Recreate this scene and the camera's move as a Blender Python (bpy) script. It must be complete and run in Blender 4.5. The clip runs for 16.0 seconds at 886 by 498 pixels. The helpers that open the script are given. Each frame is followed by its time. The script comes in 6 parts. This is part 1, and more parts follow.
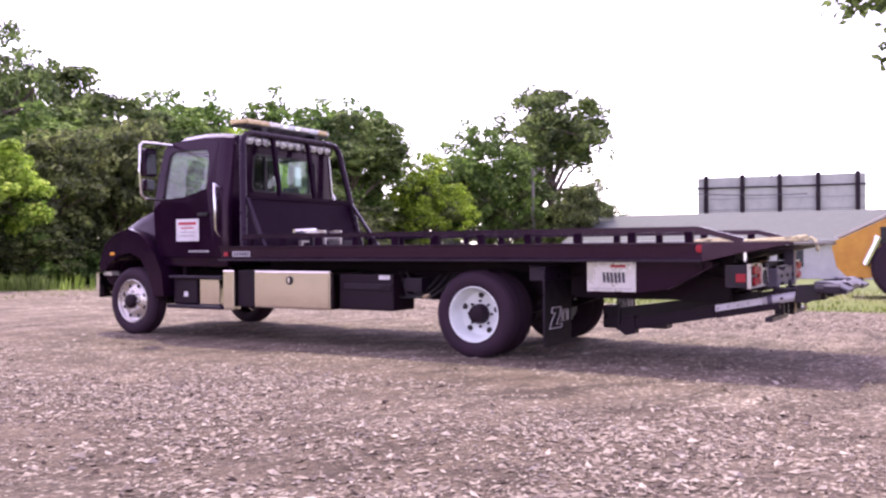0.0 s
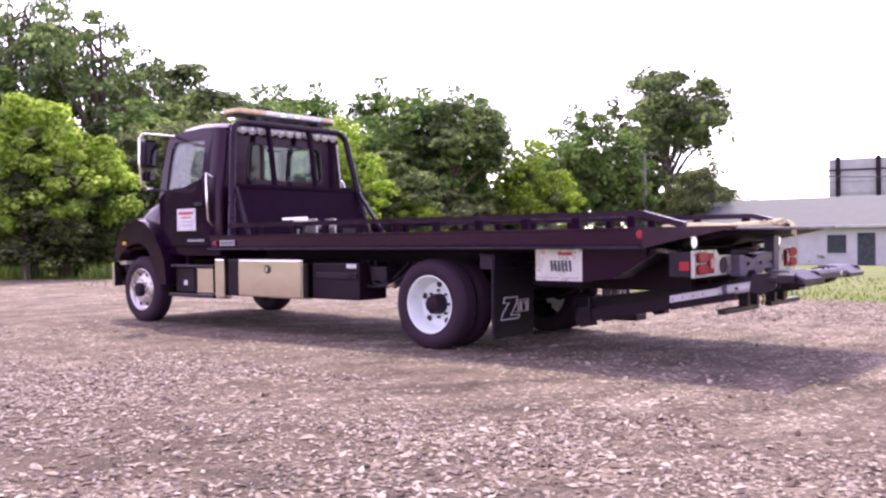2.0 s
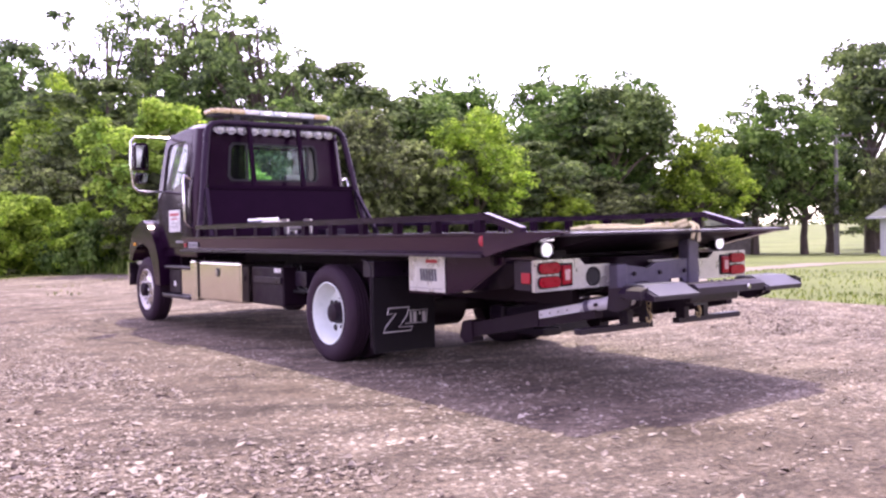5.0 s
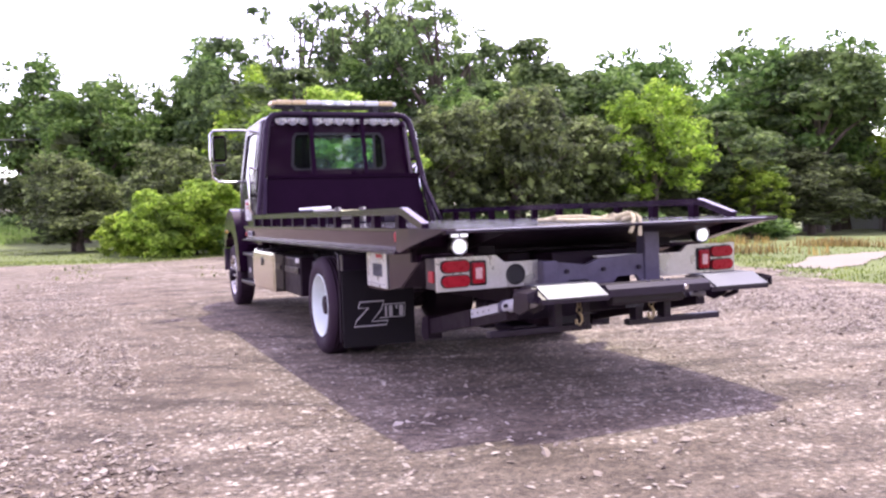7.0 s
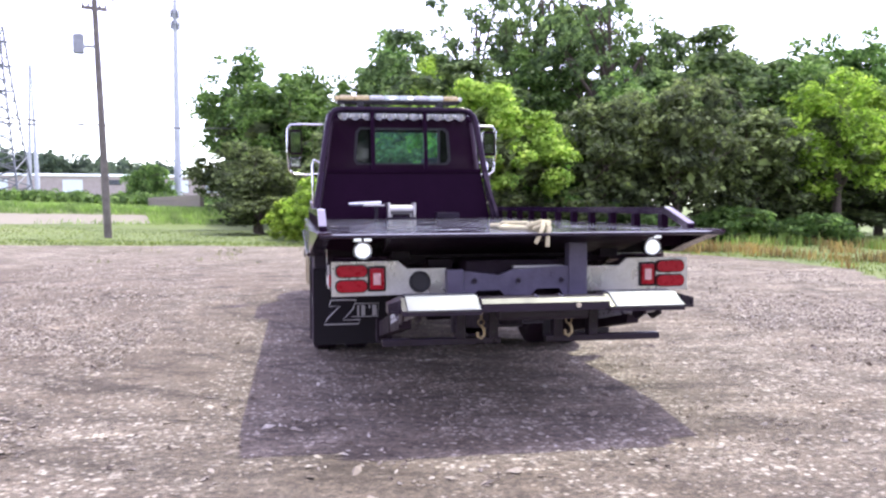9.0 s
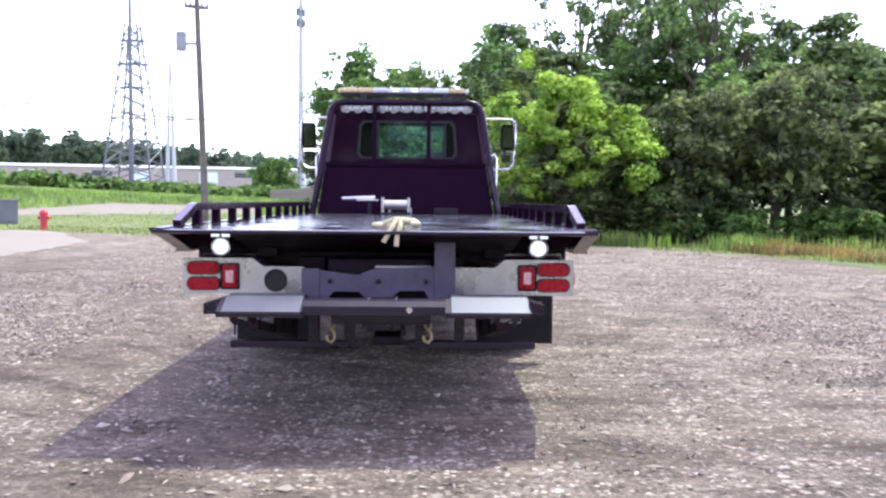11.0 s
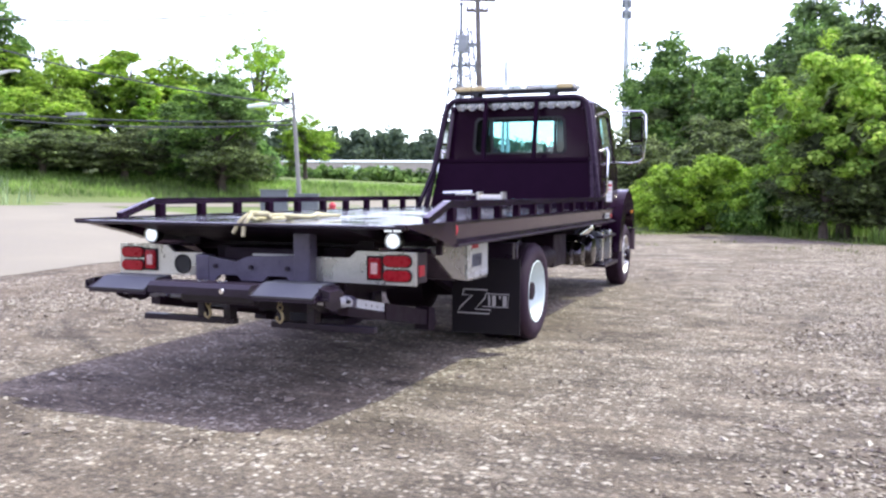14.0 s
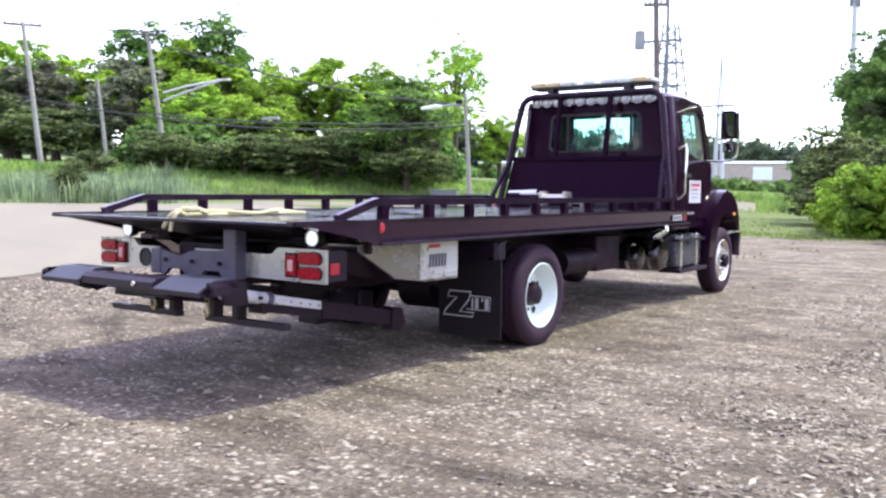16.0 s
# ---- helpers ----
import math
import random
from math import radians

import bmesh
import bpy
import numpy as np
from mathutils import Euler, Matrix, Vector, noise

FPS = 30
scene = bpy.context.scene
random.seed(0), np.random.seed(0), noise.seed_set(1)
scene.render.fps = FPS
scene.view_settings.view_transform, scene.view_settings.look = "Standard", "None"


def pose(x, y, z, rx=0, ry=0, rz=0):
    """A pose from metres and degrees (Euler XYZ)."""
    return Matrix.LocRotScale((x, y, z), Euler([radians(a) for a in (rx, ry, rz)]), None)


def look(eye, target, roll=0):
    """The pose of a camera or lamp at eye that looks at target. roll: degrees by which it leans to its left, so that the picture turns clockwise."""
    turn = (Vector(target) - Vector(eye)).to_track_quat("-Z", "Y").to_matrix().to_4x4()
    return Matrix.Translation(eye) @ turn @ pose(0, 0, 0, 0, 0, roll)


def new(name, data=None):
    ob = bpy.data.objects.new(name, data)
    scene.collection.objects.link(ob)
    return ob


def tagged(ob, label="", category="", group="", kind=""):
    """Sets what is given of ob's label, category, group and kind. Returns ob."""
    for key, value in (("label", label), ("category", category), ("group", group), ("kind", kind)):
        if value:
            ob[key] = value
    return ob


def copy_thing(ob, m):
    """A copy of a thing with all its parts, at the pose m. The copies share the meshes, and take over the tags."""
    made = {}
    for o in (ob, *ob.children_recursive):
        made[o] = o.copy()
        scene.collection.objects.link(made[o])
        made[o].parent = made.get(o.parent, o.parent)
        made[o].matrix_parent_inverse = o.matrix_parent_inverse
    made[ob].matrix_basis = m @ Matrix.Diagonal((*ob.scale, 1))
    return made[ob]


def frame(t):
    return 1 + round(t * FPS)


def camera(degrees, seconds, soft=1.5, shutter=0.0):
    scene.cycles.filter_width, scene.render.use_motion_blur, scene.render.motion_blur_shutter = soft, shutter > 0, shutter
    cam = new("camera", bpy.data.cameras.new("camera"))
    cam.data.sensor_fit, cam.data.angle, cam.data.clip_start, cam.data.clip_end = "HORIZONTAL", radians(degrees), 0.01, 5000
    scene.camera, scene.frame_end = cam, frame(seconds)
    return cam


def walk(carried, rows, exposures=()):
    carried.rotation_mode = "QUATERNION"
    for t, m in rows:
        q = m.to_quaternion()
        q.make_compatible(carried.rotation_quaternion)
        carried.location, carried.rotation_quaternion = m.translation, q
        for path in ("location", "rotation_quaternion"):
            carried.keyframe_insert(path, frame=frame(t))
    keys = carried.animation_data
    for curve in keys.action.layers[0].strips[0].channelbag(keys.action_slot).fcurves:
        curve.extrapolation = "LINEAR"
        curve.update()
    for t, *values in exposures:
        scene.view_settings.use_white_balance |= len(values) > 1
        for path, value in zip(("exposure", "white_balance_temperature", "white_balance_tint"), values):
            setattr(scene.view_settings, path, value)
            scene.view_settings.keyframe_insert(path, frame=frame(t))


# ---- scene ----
cam = camera(53.1, 16.0, soft=2.4)
METRES, EYE, TILT, LEAN, TURN = 17.647, 1.5, 0.0, 0.0, 0.0
PATH = [
    (0, (-8.622, -4.2, 1.076), (-6.915, -3.158, 1.072), -0.4),
    (0.5, (-8.384, -4.53, 1.081), (-6.719, -3.421, 1.07), -0.2),
    (1, (-8.065, -4.826, 1.012), (-6.443, -3.656, 1.003), 0.3),
    (1.5, (-7.687, -5.075, 1.031), (-6.107, -3.849, 1.011), -0.1),
    (2, (-7.398, -5.379, 1.054), (-5.865, -4.095, 1.026), -0.8),
    (2.5, (-7.03, -5.597, 1.037), (-5.549, -4.253, 1.005), -1.2),
    (3, (-6.616, -5.831, 1.074), (-5.192, -4.427, 1.039), -1.5),
    (3.5, (-6.342, -6.172, 1.113), (-4.971, -4.717, 1.084), -0.9),
    (3.7, (-6.198, -6.31, 1.121), (-4.848, -4.835, 1.091), -0.6),
    (5.8, (-4.191, -7.084, 1.135), (-3.169, -5.366, 1.078), -1.9),
    (6, (-4.023, -7.215, 1.163), (-3.058, -5.464, 1.101), -1.9),
    (6.5, (-3.59, -7.368, 1.175), (-2.728, -5.565, 1.103), -1.6),
    (7, (-3.104, -7.507, 1.201), (-2.344, -5.659, 1.117), -1.9),
    (7.5, (-2.667, -7.629, 1.231), (-2.024, -5.737, 1.146), -2.0),
    (8, (-2.22, -7.75, 1.207), (-1.692, -5.824, 1.108), -0.8),
    (8.5, (-1.728, -7.768, 1.222), (-1.317, -5.814, 1.121), -0.3),
    (9, (-1.305, -7.853, 1.255), (-0.985, -5.882, 1.157), -0.3),
    (9.2, (-1.158, -7.942, 1.248), (-0.873, -5.965, 1.147), 0.0),
    (11.3, (0.644, -7.625, 1.26), (0.601, -5.629, 1.151), 0.2),
    (11.5, (0.901, -7.726, 1.258), (0.799, -5.731, 1.149), 0.0),
    (12, (1.341, -7.681, 1.244), (1.129, -5.696, 1.128), -0.3),
    (12.5, (1.818, -7.84, 1.27), (1.51, -5.868, 1.136), 0.1),
    (13, (2.344, -7.899, 1.332), (1.92, -5.949, 1.203), 0.5),
    (13.5, (2.797, -7.694, 1.289), (2.232, -5.78, 1.159), 1.2),
    (14, (3.21, -7.516, 1.296), (2.49, -5.655, 1.166), 0.3),
    (14.5, (3.654, -7.343, 1.322), (2.815, -5.533, 1.194), 0.9),
    (15, (4.028, -7.049, 1.315), (3.079, -5.294, 1.184), 0.5),
    (15.5, (4.432, -6.857, 1.307), (3.387, -5.156, 1.179), 0.0),
    (16, (4.725, -6.492, 1.285), (3.58, -4.857, 1.154), 0.6),
]
EXPOSURES = [(0, 0.86, 6600, 42), (1.5, 0.96, 6600, 42), (3.5, 1.03, 6600, 43), (7, 1.16, 6350, 32), (9, 1.12, 6050, 19), (11.5, 1.02, 5900, 16), (13.5, 0.97, 6000, 12), (16, 0.98, 6050, 10)]
walk(cam, [(t, look(eye, target, roll)) for t, eye, target, roll in PATH], EXPOSURES)

# ---------------------------------------------------------------- light
SUN_TO = Vector((0.38, 0.48, 1.03)).normalized()
world = bpy.data.worlds.new("sky")
world.use_nodes = True
scene.world = world
wn = world.node_tree
sky = wn.nodes.new("ShaderNodeTexSky")
sky.sky_type = "NISHITA"
sky.sun_disc = False
sky.sun_elevation = math.asin(SUN_TO.z)
sky.sun_rotation = math.atan2(SUN_TO.x, SUN_TO.y)
sky.dust_density = 0.8
sky.air_density = 1.0
haze = wn.nodes.new("ShaderNodeHueSaturation")
haze.inputs["Saturation"].default_value = 0.50
haze.inputs["Hue"].default_value = 0.56
haze.inputs["Value"].default_value = 2.15
wn.links.new(sky.outputs[0], haze.inputs["Color"])
wn.links.new(haze.outputs[0], wn.nodes["Background"].inputs["Color"])
wn.nodes["Background"].inputs["Strength"].default_value = 0.15
sun_data = bpy.data.lights.new("sun", "SUN")
sun_data.energy = 2.42
sun_data.angle = radians(0.6)
sun_data.color = (0.95, 0.98, 0.66)
sun = new("sun", sun_data)
sun.matrix_world = look(SUN_TO * 60, (0, 0, 0))



# ---------------------------------------------------------------- materials
def shader(name):
    m = bpy.data.materials.new(name)
    m.use_nodes = True
    nt = m.node_tree
    return m, nt, nt.nodes["Principled BSDF"]


def node(nt, kind, **values):
    n = nt.nodes.new(kind)
    for k, v in values.items():
        n.inputs[k].default_value = v
    return n


def ramp(nt, fac, stops):
    r = nt.nodes.new("ShaderNodeValToRGB")
    els = r.color_ramp.elements
    while len(els) < len(stops):
        els.new(0.5)
    for e, (p, c) in zip(els, stops):
        e.position, e.color = p, (*c, 1)
    nt.links.new(fac, r.inputs["Fac"])
    return r.outputs["Color"]


def mix(nt, kind, fac, a, b):
    n = nt.nodes.new("ShaderNodeMix")
    n.data_type, n.blend_type = "RGBA", kind
    for sock, v in ((n.inputs[0], fac), (n.inputs[6], a), (n.inputs[7], b)):
        if isinstance(v, (int, float)):
            sock.default_value = v
        elif isinstance(v, tuple):
            sock.default_value = (*v, 1)
        else:
            nt.links.new(v, sock)
    return n.outputs[2]


def coords(nt):
    return nt.nodes.new("ShaderNodeTexCoord").outputs["Object"]


def noisy(nt, co, scale, detail=4.0, rough=0.6):
    n = node(nt, "ShaderNodeTexNoise", Scale=scale, Detail=detail, Roughness=rough)
    nt.links.new(co, n.inputs["Vector"])
    return n.outputs["Fac"]


def bump(nt, b, height, strength, distance):
    n = node(nt, "ShaderNodeBump", Strength=strength, Distance=distance)
    nt.links.new(height, n.inputs["Height"])
    nt.links.new(n.outputs["Normal"], b.inputs["Normal"])


def surface(name, dark, light, rough=0.5, metal=0.0, scale=6.0, fine=90.0, relief=0.15, depth=0.004, coat=0.0, rough_var=0.15, gloss=0.5):
    """Colour between two tones by a broad and a fine noise, with fine relief and uneven gloss."""
    m, nt, b = shader(name)
    co = coords(nt)
    broad, grain = noisy(nt, co, scale), noisy(nt, co, fine, 3.0)
    c = ramp(nt, broad, ((0.3, dark), (0.7, light)))
    c = mix(nt, "OVERLAY", 0.25, c, ramp(nt, grain, ((0.3, (0.3,) * 3), (0.7, (0.7,) * 3))))
    nt.links.new(c, b.inputs["Base Color"])
    b.inputs["Metallic"].default_value = metal
    b.inputs["Coat Weight"].default_value = coat
    b.inputs["Specular IOR Level"].default_value = gloss
    b.inputs["Coat Roughness"].default_value = 0.06
    r = node(nt, "ShaderNodeMapRange", **{"From Min": 0.3, "From Max": 0.7, "To Min": max(0.02, rough - rough_var), "To Max": min(1, rough + rough_var)})
    nt.links.new(broad, r.inputs["Value"])
    nt.links.new(r.outputs[0], b.inputs["Roughness"])
    if relief:
        bump(nt, b, grain, relief, depth)
    return m


def glow(name, colour, strength):
    m, nt, b = shader(name)
    b.inputs["Base Color"].default_value = (*colour, 1)
    b.inputs["Emission Color"].default_value = (*colour, 1)
    b.inputs["Emission Strength"].default_value = strength
    return m


def glass(name, tint, rough=0.02, veil=0.0):
    m, nt, b = shader(name)
    nt.nodes.remove(b)
    out = nt.nodes["Material Output"]
    clear = node(nt, "ShaderNodeBsdfTransparent", Color=(*tint, 1))
    gloss = node(nt, "ShaderNodeBsdfGlossy", Roughness=rough)
    facing = node(nt, "ShaderNodeLayerWeight", Blend=0.5)
    sharp = nt.nodes.new("ShaderNodeMath")
    sharp.operation = "POWER"
    nt.links.new(facing.outputs["Facing"], sharp.inputs[0])
    sharp.inputs[1].default_value = 4.0
    fres = node(nt, "ShaderNodeMapRange", **{"To Min": 0.04, "To Max": 0.9})
    nt.links.new(sharp.outputs[0], fres.inputs["Value"])
    both = nt.nodes.new("ShaderNodeMixShader")
    nt.links.new(fres.outputs[0], both.inputs[0])
    nt.links.new(clear.outputs[0], both.inputs[1])
    nt.links.new(gloss.outputs[0], both.inputs[2])
    # pale diffuse film added for the brightness of light on the glass
    film = node(nt, "ShaderNodeBsdfDiffuse", Color=(0.62, 0.66, 0.62, 1))
    dusty = nt.nodes.new("ShaderNodeMixShader")
    amount = node(nt, "ShaderNodeMapRange", **{"From Min": 0.3, "From Max": 0.7, "To Min": veil * 0.9, "To Max": veil * 1.1})
    nt.links.new(noisy(nt, coords(nt), 5.0), amount.inputs["Value"])
    nt.links.new(amount.outputs[0], dusty.inputs[0])
    nt.links.new(both.outputs[0], dusty.inputs[1])
    nt.links.new(film.outputs[0], dusty.inputs[2])
    nt.links.new(dusty.outputs[0], out.inputs["Surface"])
    return m


# near-black bases here and on rubber lean plum for purple flare in shade
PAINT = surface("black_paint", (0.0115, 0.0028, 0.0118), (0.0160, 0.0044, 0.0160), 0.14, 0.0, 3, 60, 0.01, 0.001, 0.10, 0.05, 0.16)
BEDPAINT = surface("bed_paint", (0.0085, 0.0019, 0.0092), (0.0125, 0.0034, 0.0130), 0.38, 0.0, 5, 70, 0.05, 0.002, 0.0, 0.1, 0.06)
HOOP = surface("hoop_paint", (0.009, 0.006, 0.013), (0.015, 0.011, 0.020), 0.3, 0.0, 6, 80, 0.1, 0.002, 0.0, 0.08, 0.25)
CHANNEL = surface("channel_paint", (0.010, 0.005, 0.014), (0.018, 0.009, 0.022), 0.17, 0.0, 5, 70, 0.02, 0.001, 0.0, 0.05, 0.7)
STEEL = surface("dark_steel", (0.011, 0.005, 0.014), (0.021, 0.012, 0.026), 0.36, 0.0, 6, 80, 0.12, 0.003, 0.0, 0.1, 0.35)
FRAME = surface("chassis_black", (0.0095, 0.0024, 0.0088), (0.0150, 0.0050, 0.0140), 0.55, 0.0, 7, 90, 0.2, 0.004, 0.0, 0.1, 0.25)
DECK = surface("deck_plate", (0.055, 0.053, 0.068), (0.10, 0.098, 0.118), 0.13, 0.4, 3, 45, 0.12, 0.003)
# pale, barely metallic base stands in for sky reflected in bare steel
BOOMSILVER = surface("sky_toned_silver", (0.50, 0.50, 0.54), (0.66, 0.66, 0.71), 0.38, 0.1, 6, 90, 0.1, 0.003)
TANK = surface("dark_tank_metal", (0.10, 0.105, 0.14), (0.17, 0.175, 0.215), 0.3, 0.8, 4, 90, 0.08)
BOXSTEEL = surface("tail_box_metal", (0.30, 0.29, 0.29), (0.40, 0.385, 0.38), 0.27, 0.85, 4, 90, 0.06)
ALU = surface("brushed_aluminium", (0.52, 0.50, 0.47), (0.66, 0.63, 0.58), 0.35, 0.75, 4, 120, 0.08)
TREAD = surface("worn_pad_steel", (0.12, 0.122, 0.150), (0.17, 0.172, 0.205), 0.58, 1.0, 3, 150, 0.12, 0.001)
LIFTPLATE = surface("blue_grey_steel", (0.080, 0.068, 0.108), (0.130, 0.113, 0.170), 0.42, 0.1, 7, 90, 0.15, 0.003)
EXHAUST = surface("exhaust_steel", (0.055, 0.050, 0.060), (0.11, 0.10, 0.115), 0.2, 1.0, 8, 60, 0.05, 0.003)
TRIM = surface("grey_cab_trim", (0.22, 0.22, 0.22), (0.30, 0.30, 0.30), 0.8)
MIRROR_ALU = surface("polished_aluminium", (0.70, 0.66, 0.58), (0.80, 0.76, 0.68), 0.16, 1.0, 3, 100, 0.02, 0.002, 0, 0.06)
CHROME = surface("chrome", (0.75, 0.75, 0.76), (0.85, 0.85, 0.86), 0.10, 1.0, 5, 60, 0.0, 0, 0, 0.05)
TAILPANEL = surface("tail_panel_metal", (0.46, 0.45, 0.42), (0.58, 0.57, 0.54), 0.34, 0.65, 5, 80, 0.06)
PANEL = surface("painted_panel", (0.46, 0.45, 0.42), (0.56, 0.55, 0.52), 0.45, 0.1, 5, 80, 0.06)
WHITE = surface("white_rim_paint", (0.65, 0.73, 0.71), (0.76, 0.83, 0.815), 0.4, 0.0, 6, 60, 0.05)
RUBBER = surface("tyre_rubber", (0.023, 0.009, 0.021), (0.034, 0.016, 0.031), 0.75, 0.0, 9, 110, 0.35, 0.004, 0.0, 0.1, 0.3)
FLAP = surface("mudflap_rubber", (0.0062, 0.0040, 0.0072), (0.0105, 0.0074, 0.0120), 0.6, 0.0, 8, 70, 0.2, 0.004, 0.0, 0.1, 0.3)
REDLENS = surface("red_lens", (0.27, 0.004, 0.012), (0.38, 0.006, 0.018), 0.3, 0.0, 40, 140, 0.2, 0.002, 0.0, 0.06, 0.25)
PINKLENS = surface("reverse_lens", (0.60, 0.34, 0.34), (0.75, 0.48, 0.46), 0.2, 0.0, 40, 140, 0.3)
REDLIT = glow("red_marker", (0.30, 0.008, 0.018), 0.07)
PALEAMBER = surface("weathered_amber_lens", (0.60, 0.47, 0.22), (0.72, 0.60, 0.34), 0.22, 0.0, 30, 120, 0.2)
AMBER = surface("amber_lens", (0.75, 0.30, 0.03), (0.85, 0.40, 0.05), 0.18, 0.0, 30, 120, 0.2)
CLEAR = surface("clear_lens", (0.62, 0.62, 0.60), (0.80, 0.80, 0.78), 0.12, 0.3, 40, 140, 0.2)
LIT = glow("lit_lamp", (0.93, 0.97, 1.0), 0.5)
LAMPGLASS = surface("work_lamp_glass", (0.44, 0.45, 0.48), (0.60, 0.61, 0.63), 0.15, 0.5, 40, 140, 0.2)
LAMPRIM = surface("lamp_reflector", (0.50, 0.51, 0.55), (0.66, 0.67, 0.70), 0.25, 0.7, 20, 80, 0.1)
BEACON = glow("lit_beacon", (1.0, 0.97, 0.9), 0.6)
BLACK = surface("gasket_black", (0.008, 0.008, 0.009), (0.014, 0.013, 0.015), 0.55)
SEAT = surface("seat_fabric", (0.06, 0.055, 0.06), (0.10, 0.09, 0.10), 0.9)
PLATEMETAL = surface("plate_metal", (0.58, 0.59, 0.59), (0.70, 0.71, 0.71), 0.30, 0.6)
PLATEWHITE = surface("plate_white", (0.62, 0.62, 0.64), (0.74, 0.74, 0.76), 0.35)
BAR_DARK = surface("print_dark", (0.03, 0.03, 0.05), (0.05, 0.05, 0.08), 0.5)
BAR_RED = surface("print_red", (0.42, 0.03, 0.05), (0.55, 0.05, 0.07), 0.5)
BAR_GREY = surface("print_grey", (0.35, 0.35, 0.37), (0.45, 0.45, 0.47), 0.5)
LOGO = surface("flap_print", (0.42, 0.40, 0.40), (0.52, 0.50, 0.50), 0.5)
BRASS = surface("hook_brass", (0.38, 0.30, 0.17), (0.54, 0.45, 0.28), 0.42, 0.5, 20)
ROPE = surface("rope_fibre", (0.46, 0.40, 0.22), (0.64, 0.58, 0.38), 0.85, 0.0, 30, 220, 0.6, 0.006)
WINDOW = glass("tinted_window", (0.70, 0.93, 0.94), 0.02, 0.02)
CLEARPANE = glass("clear_window", (0.84, 0.98, 0.97), 0.02, 0.015)
DIMPANE = glass("dark_window_film", (0.10, 0.12, 0.13), 0.04, 0.01)
SIDEWINDOW = glass("door_window", (0.90, 0.95, 0.92), 0.02, 0.07)
MIRRORGLASS = surface("mirror_glass", (0.28, 0.29, 0.30), (0.34, 0.35, 0.36), 0.06, 1.0, 5, 60, 0.0, 0, 0, 0.03)
POLEWOOD = surface("pole_wood", (0.10, 0.085, 0.07), (0.20, 0.18, 0.16), 0.85, 0.0, 3, 40, 0.4, 0.01)
MASTGREY = surface("mast_grey", (0.40, 0.42, 0.46), (0.52, 0.54, 0.58), 0.6, 0.0, 3, 50, 0.1)
POLEGREY = surface("bleached_pole_wood", (0.21, 0.20, 0.185), (0.32, 0.31, 0.29), 0.85, 0.0, 3, 40, 0.4, 0.01)
GALV = surface("galvanised", (0.22, 0.235, 0.25), (0.32, 0.335, 0.35), 0.6, 0.1, 3, 50, 0.1)
PYLONGREY = surface("pylon_steel", (0.13, 0.14, 0.155), (0.19, 0.20, 0.215), 0.7, 0.0, 3, 50, 0.1)
WIREM = surface("wire_black", (0.03, 0.03, 0.035), (0.06, 0.06, 0.065), 0.6)
SIDING = surface("white_siding", (0.44, 0.45, 0.46), (0.56, 0.57, 0.575), 0.6, 0.0, 1.2, 20, 0.1)
TANWALL = surface("tan_wall", (0.34, 0.29, 0.27), (0.44, 0.38, 0.35), 0.7, 0.0, 1.0, 15, 0.1)
SHINGLE = surface("roof_shingle", (0.088, 0.102, 0.10), (0.135, 0.155, 0.15), 0.85, 0.0, 2.0, 25, 0.4, 0.01)
DARKGLASS = surface("dark_window", (0.03, 0.035, 0.05), (0.06, 0.07, 0.09), 0.12)
YELLOW = surface("machine_yellow", (0.46, 0.20, 0.02), (0.60, 0.30, 0.04), 0.45, 0.0, 5, 60, 0.1)
SIGNBACK = surface("billboard_back", (0.36, 0.38, 0.36), (0.47, 0.49, 0.47), 0.7, 0.0, 1.5, 15, 0.1)
BARK = surface("bark", (0.06, 0.045, 0.035), (0.13, 0.10, 0.08), 0.9, 0.0, 3, 30, 0.5, 0.02)


def leaf_material(name, dark, light, tip):
    """Leaves: colour by leaf, by spray and by tree, thin enough to let light through."""
    m, nt, b = shader(name)
    geo = nt.nodes.new("ShaderNodeNewGeometry")
    info = nt.nodes.new("ShaderNodeObjectInfo")
    c = ramp(nt, geo.outputs["Random Per Island"], ((0.0, dark), (0.6, light), (1.0, tip)))
    # sprays differ in tone, with deep shade and sunlit clumps painted in
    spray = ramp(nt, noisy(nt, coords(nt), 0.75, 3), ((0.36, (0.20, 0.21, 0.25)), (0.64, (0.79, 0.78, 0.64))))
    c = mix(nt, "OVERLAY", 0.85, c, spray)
    hsv = node(nt, "ShaderNodeHueSaturation", Saturation=1.0)
    shift = node(nt, "ShaderNodeMapRange", **{"To Min": 0.494, "To Max": 0.507})
    val = node(nt, "ShaderNodeMapRange", **{"To Min": 0.9, "To Max": 1.12})
    nt.links.new(info.outputs["Random"], shift.inputs["Value"])
    nt.links.new(info.outputs["Random"], val.inputs["Value"])
    nt.links.new(shift.outputs[0], hsv.inputs["Hue"])
    nt.links.new(val.outputs[0], hsv.inputs["Value"])
    nt.links.new(c, hsv.inputs["Color"])
    nt.links.new(hsv.outputs[0], b.inputs["Base Color"])
    b.inputs["Roughness"].default_value = 0.7
    b.inputs["Specular IOR Level"].default_value = 0.25
    thin = nt.nodes.new("ShaderNodeBsdfTranslucent")
    nt.links.new(hsv.outputs[0], thin.inputs["Color"])
    both = node(nt, "ShaderNodeMixShader", Fac=0.46)
    nt.links.new(b.outputs[0], both.inputs[1])
    nt.links.new(thin.outputs[0], both.inputs[2])
    nt.links.new(both.outputs[0], nt.nodes["Material Output"].inputs["Surface"])
    return m


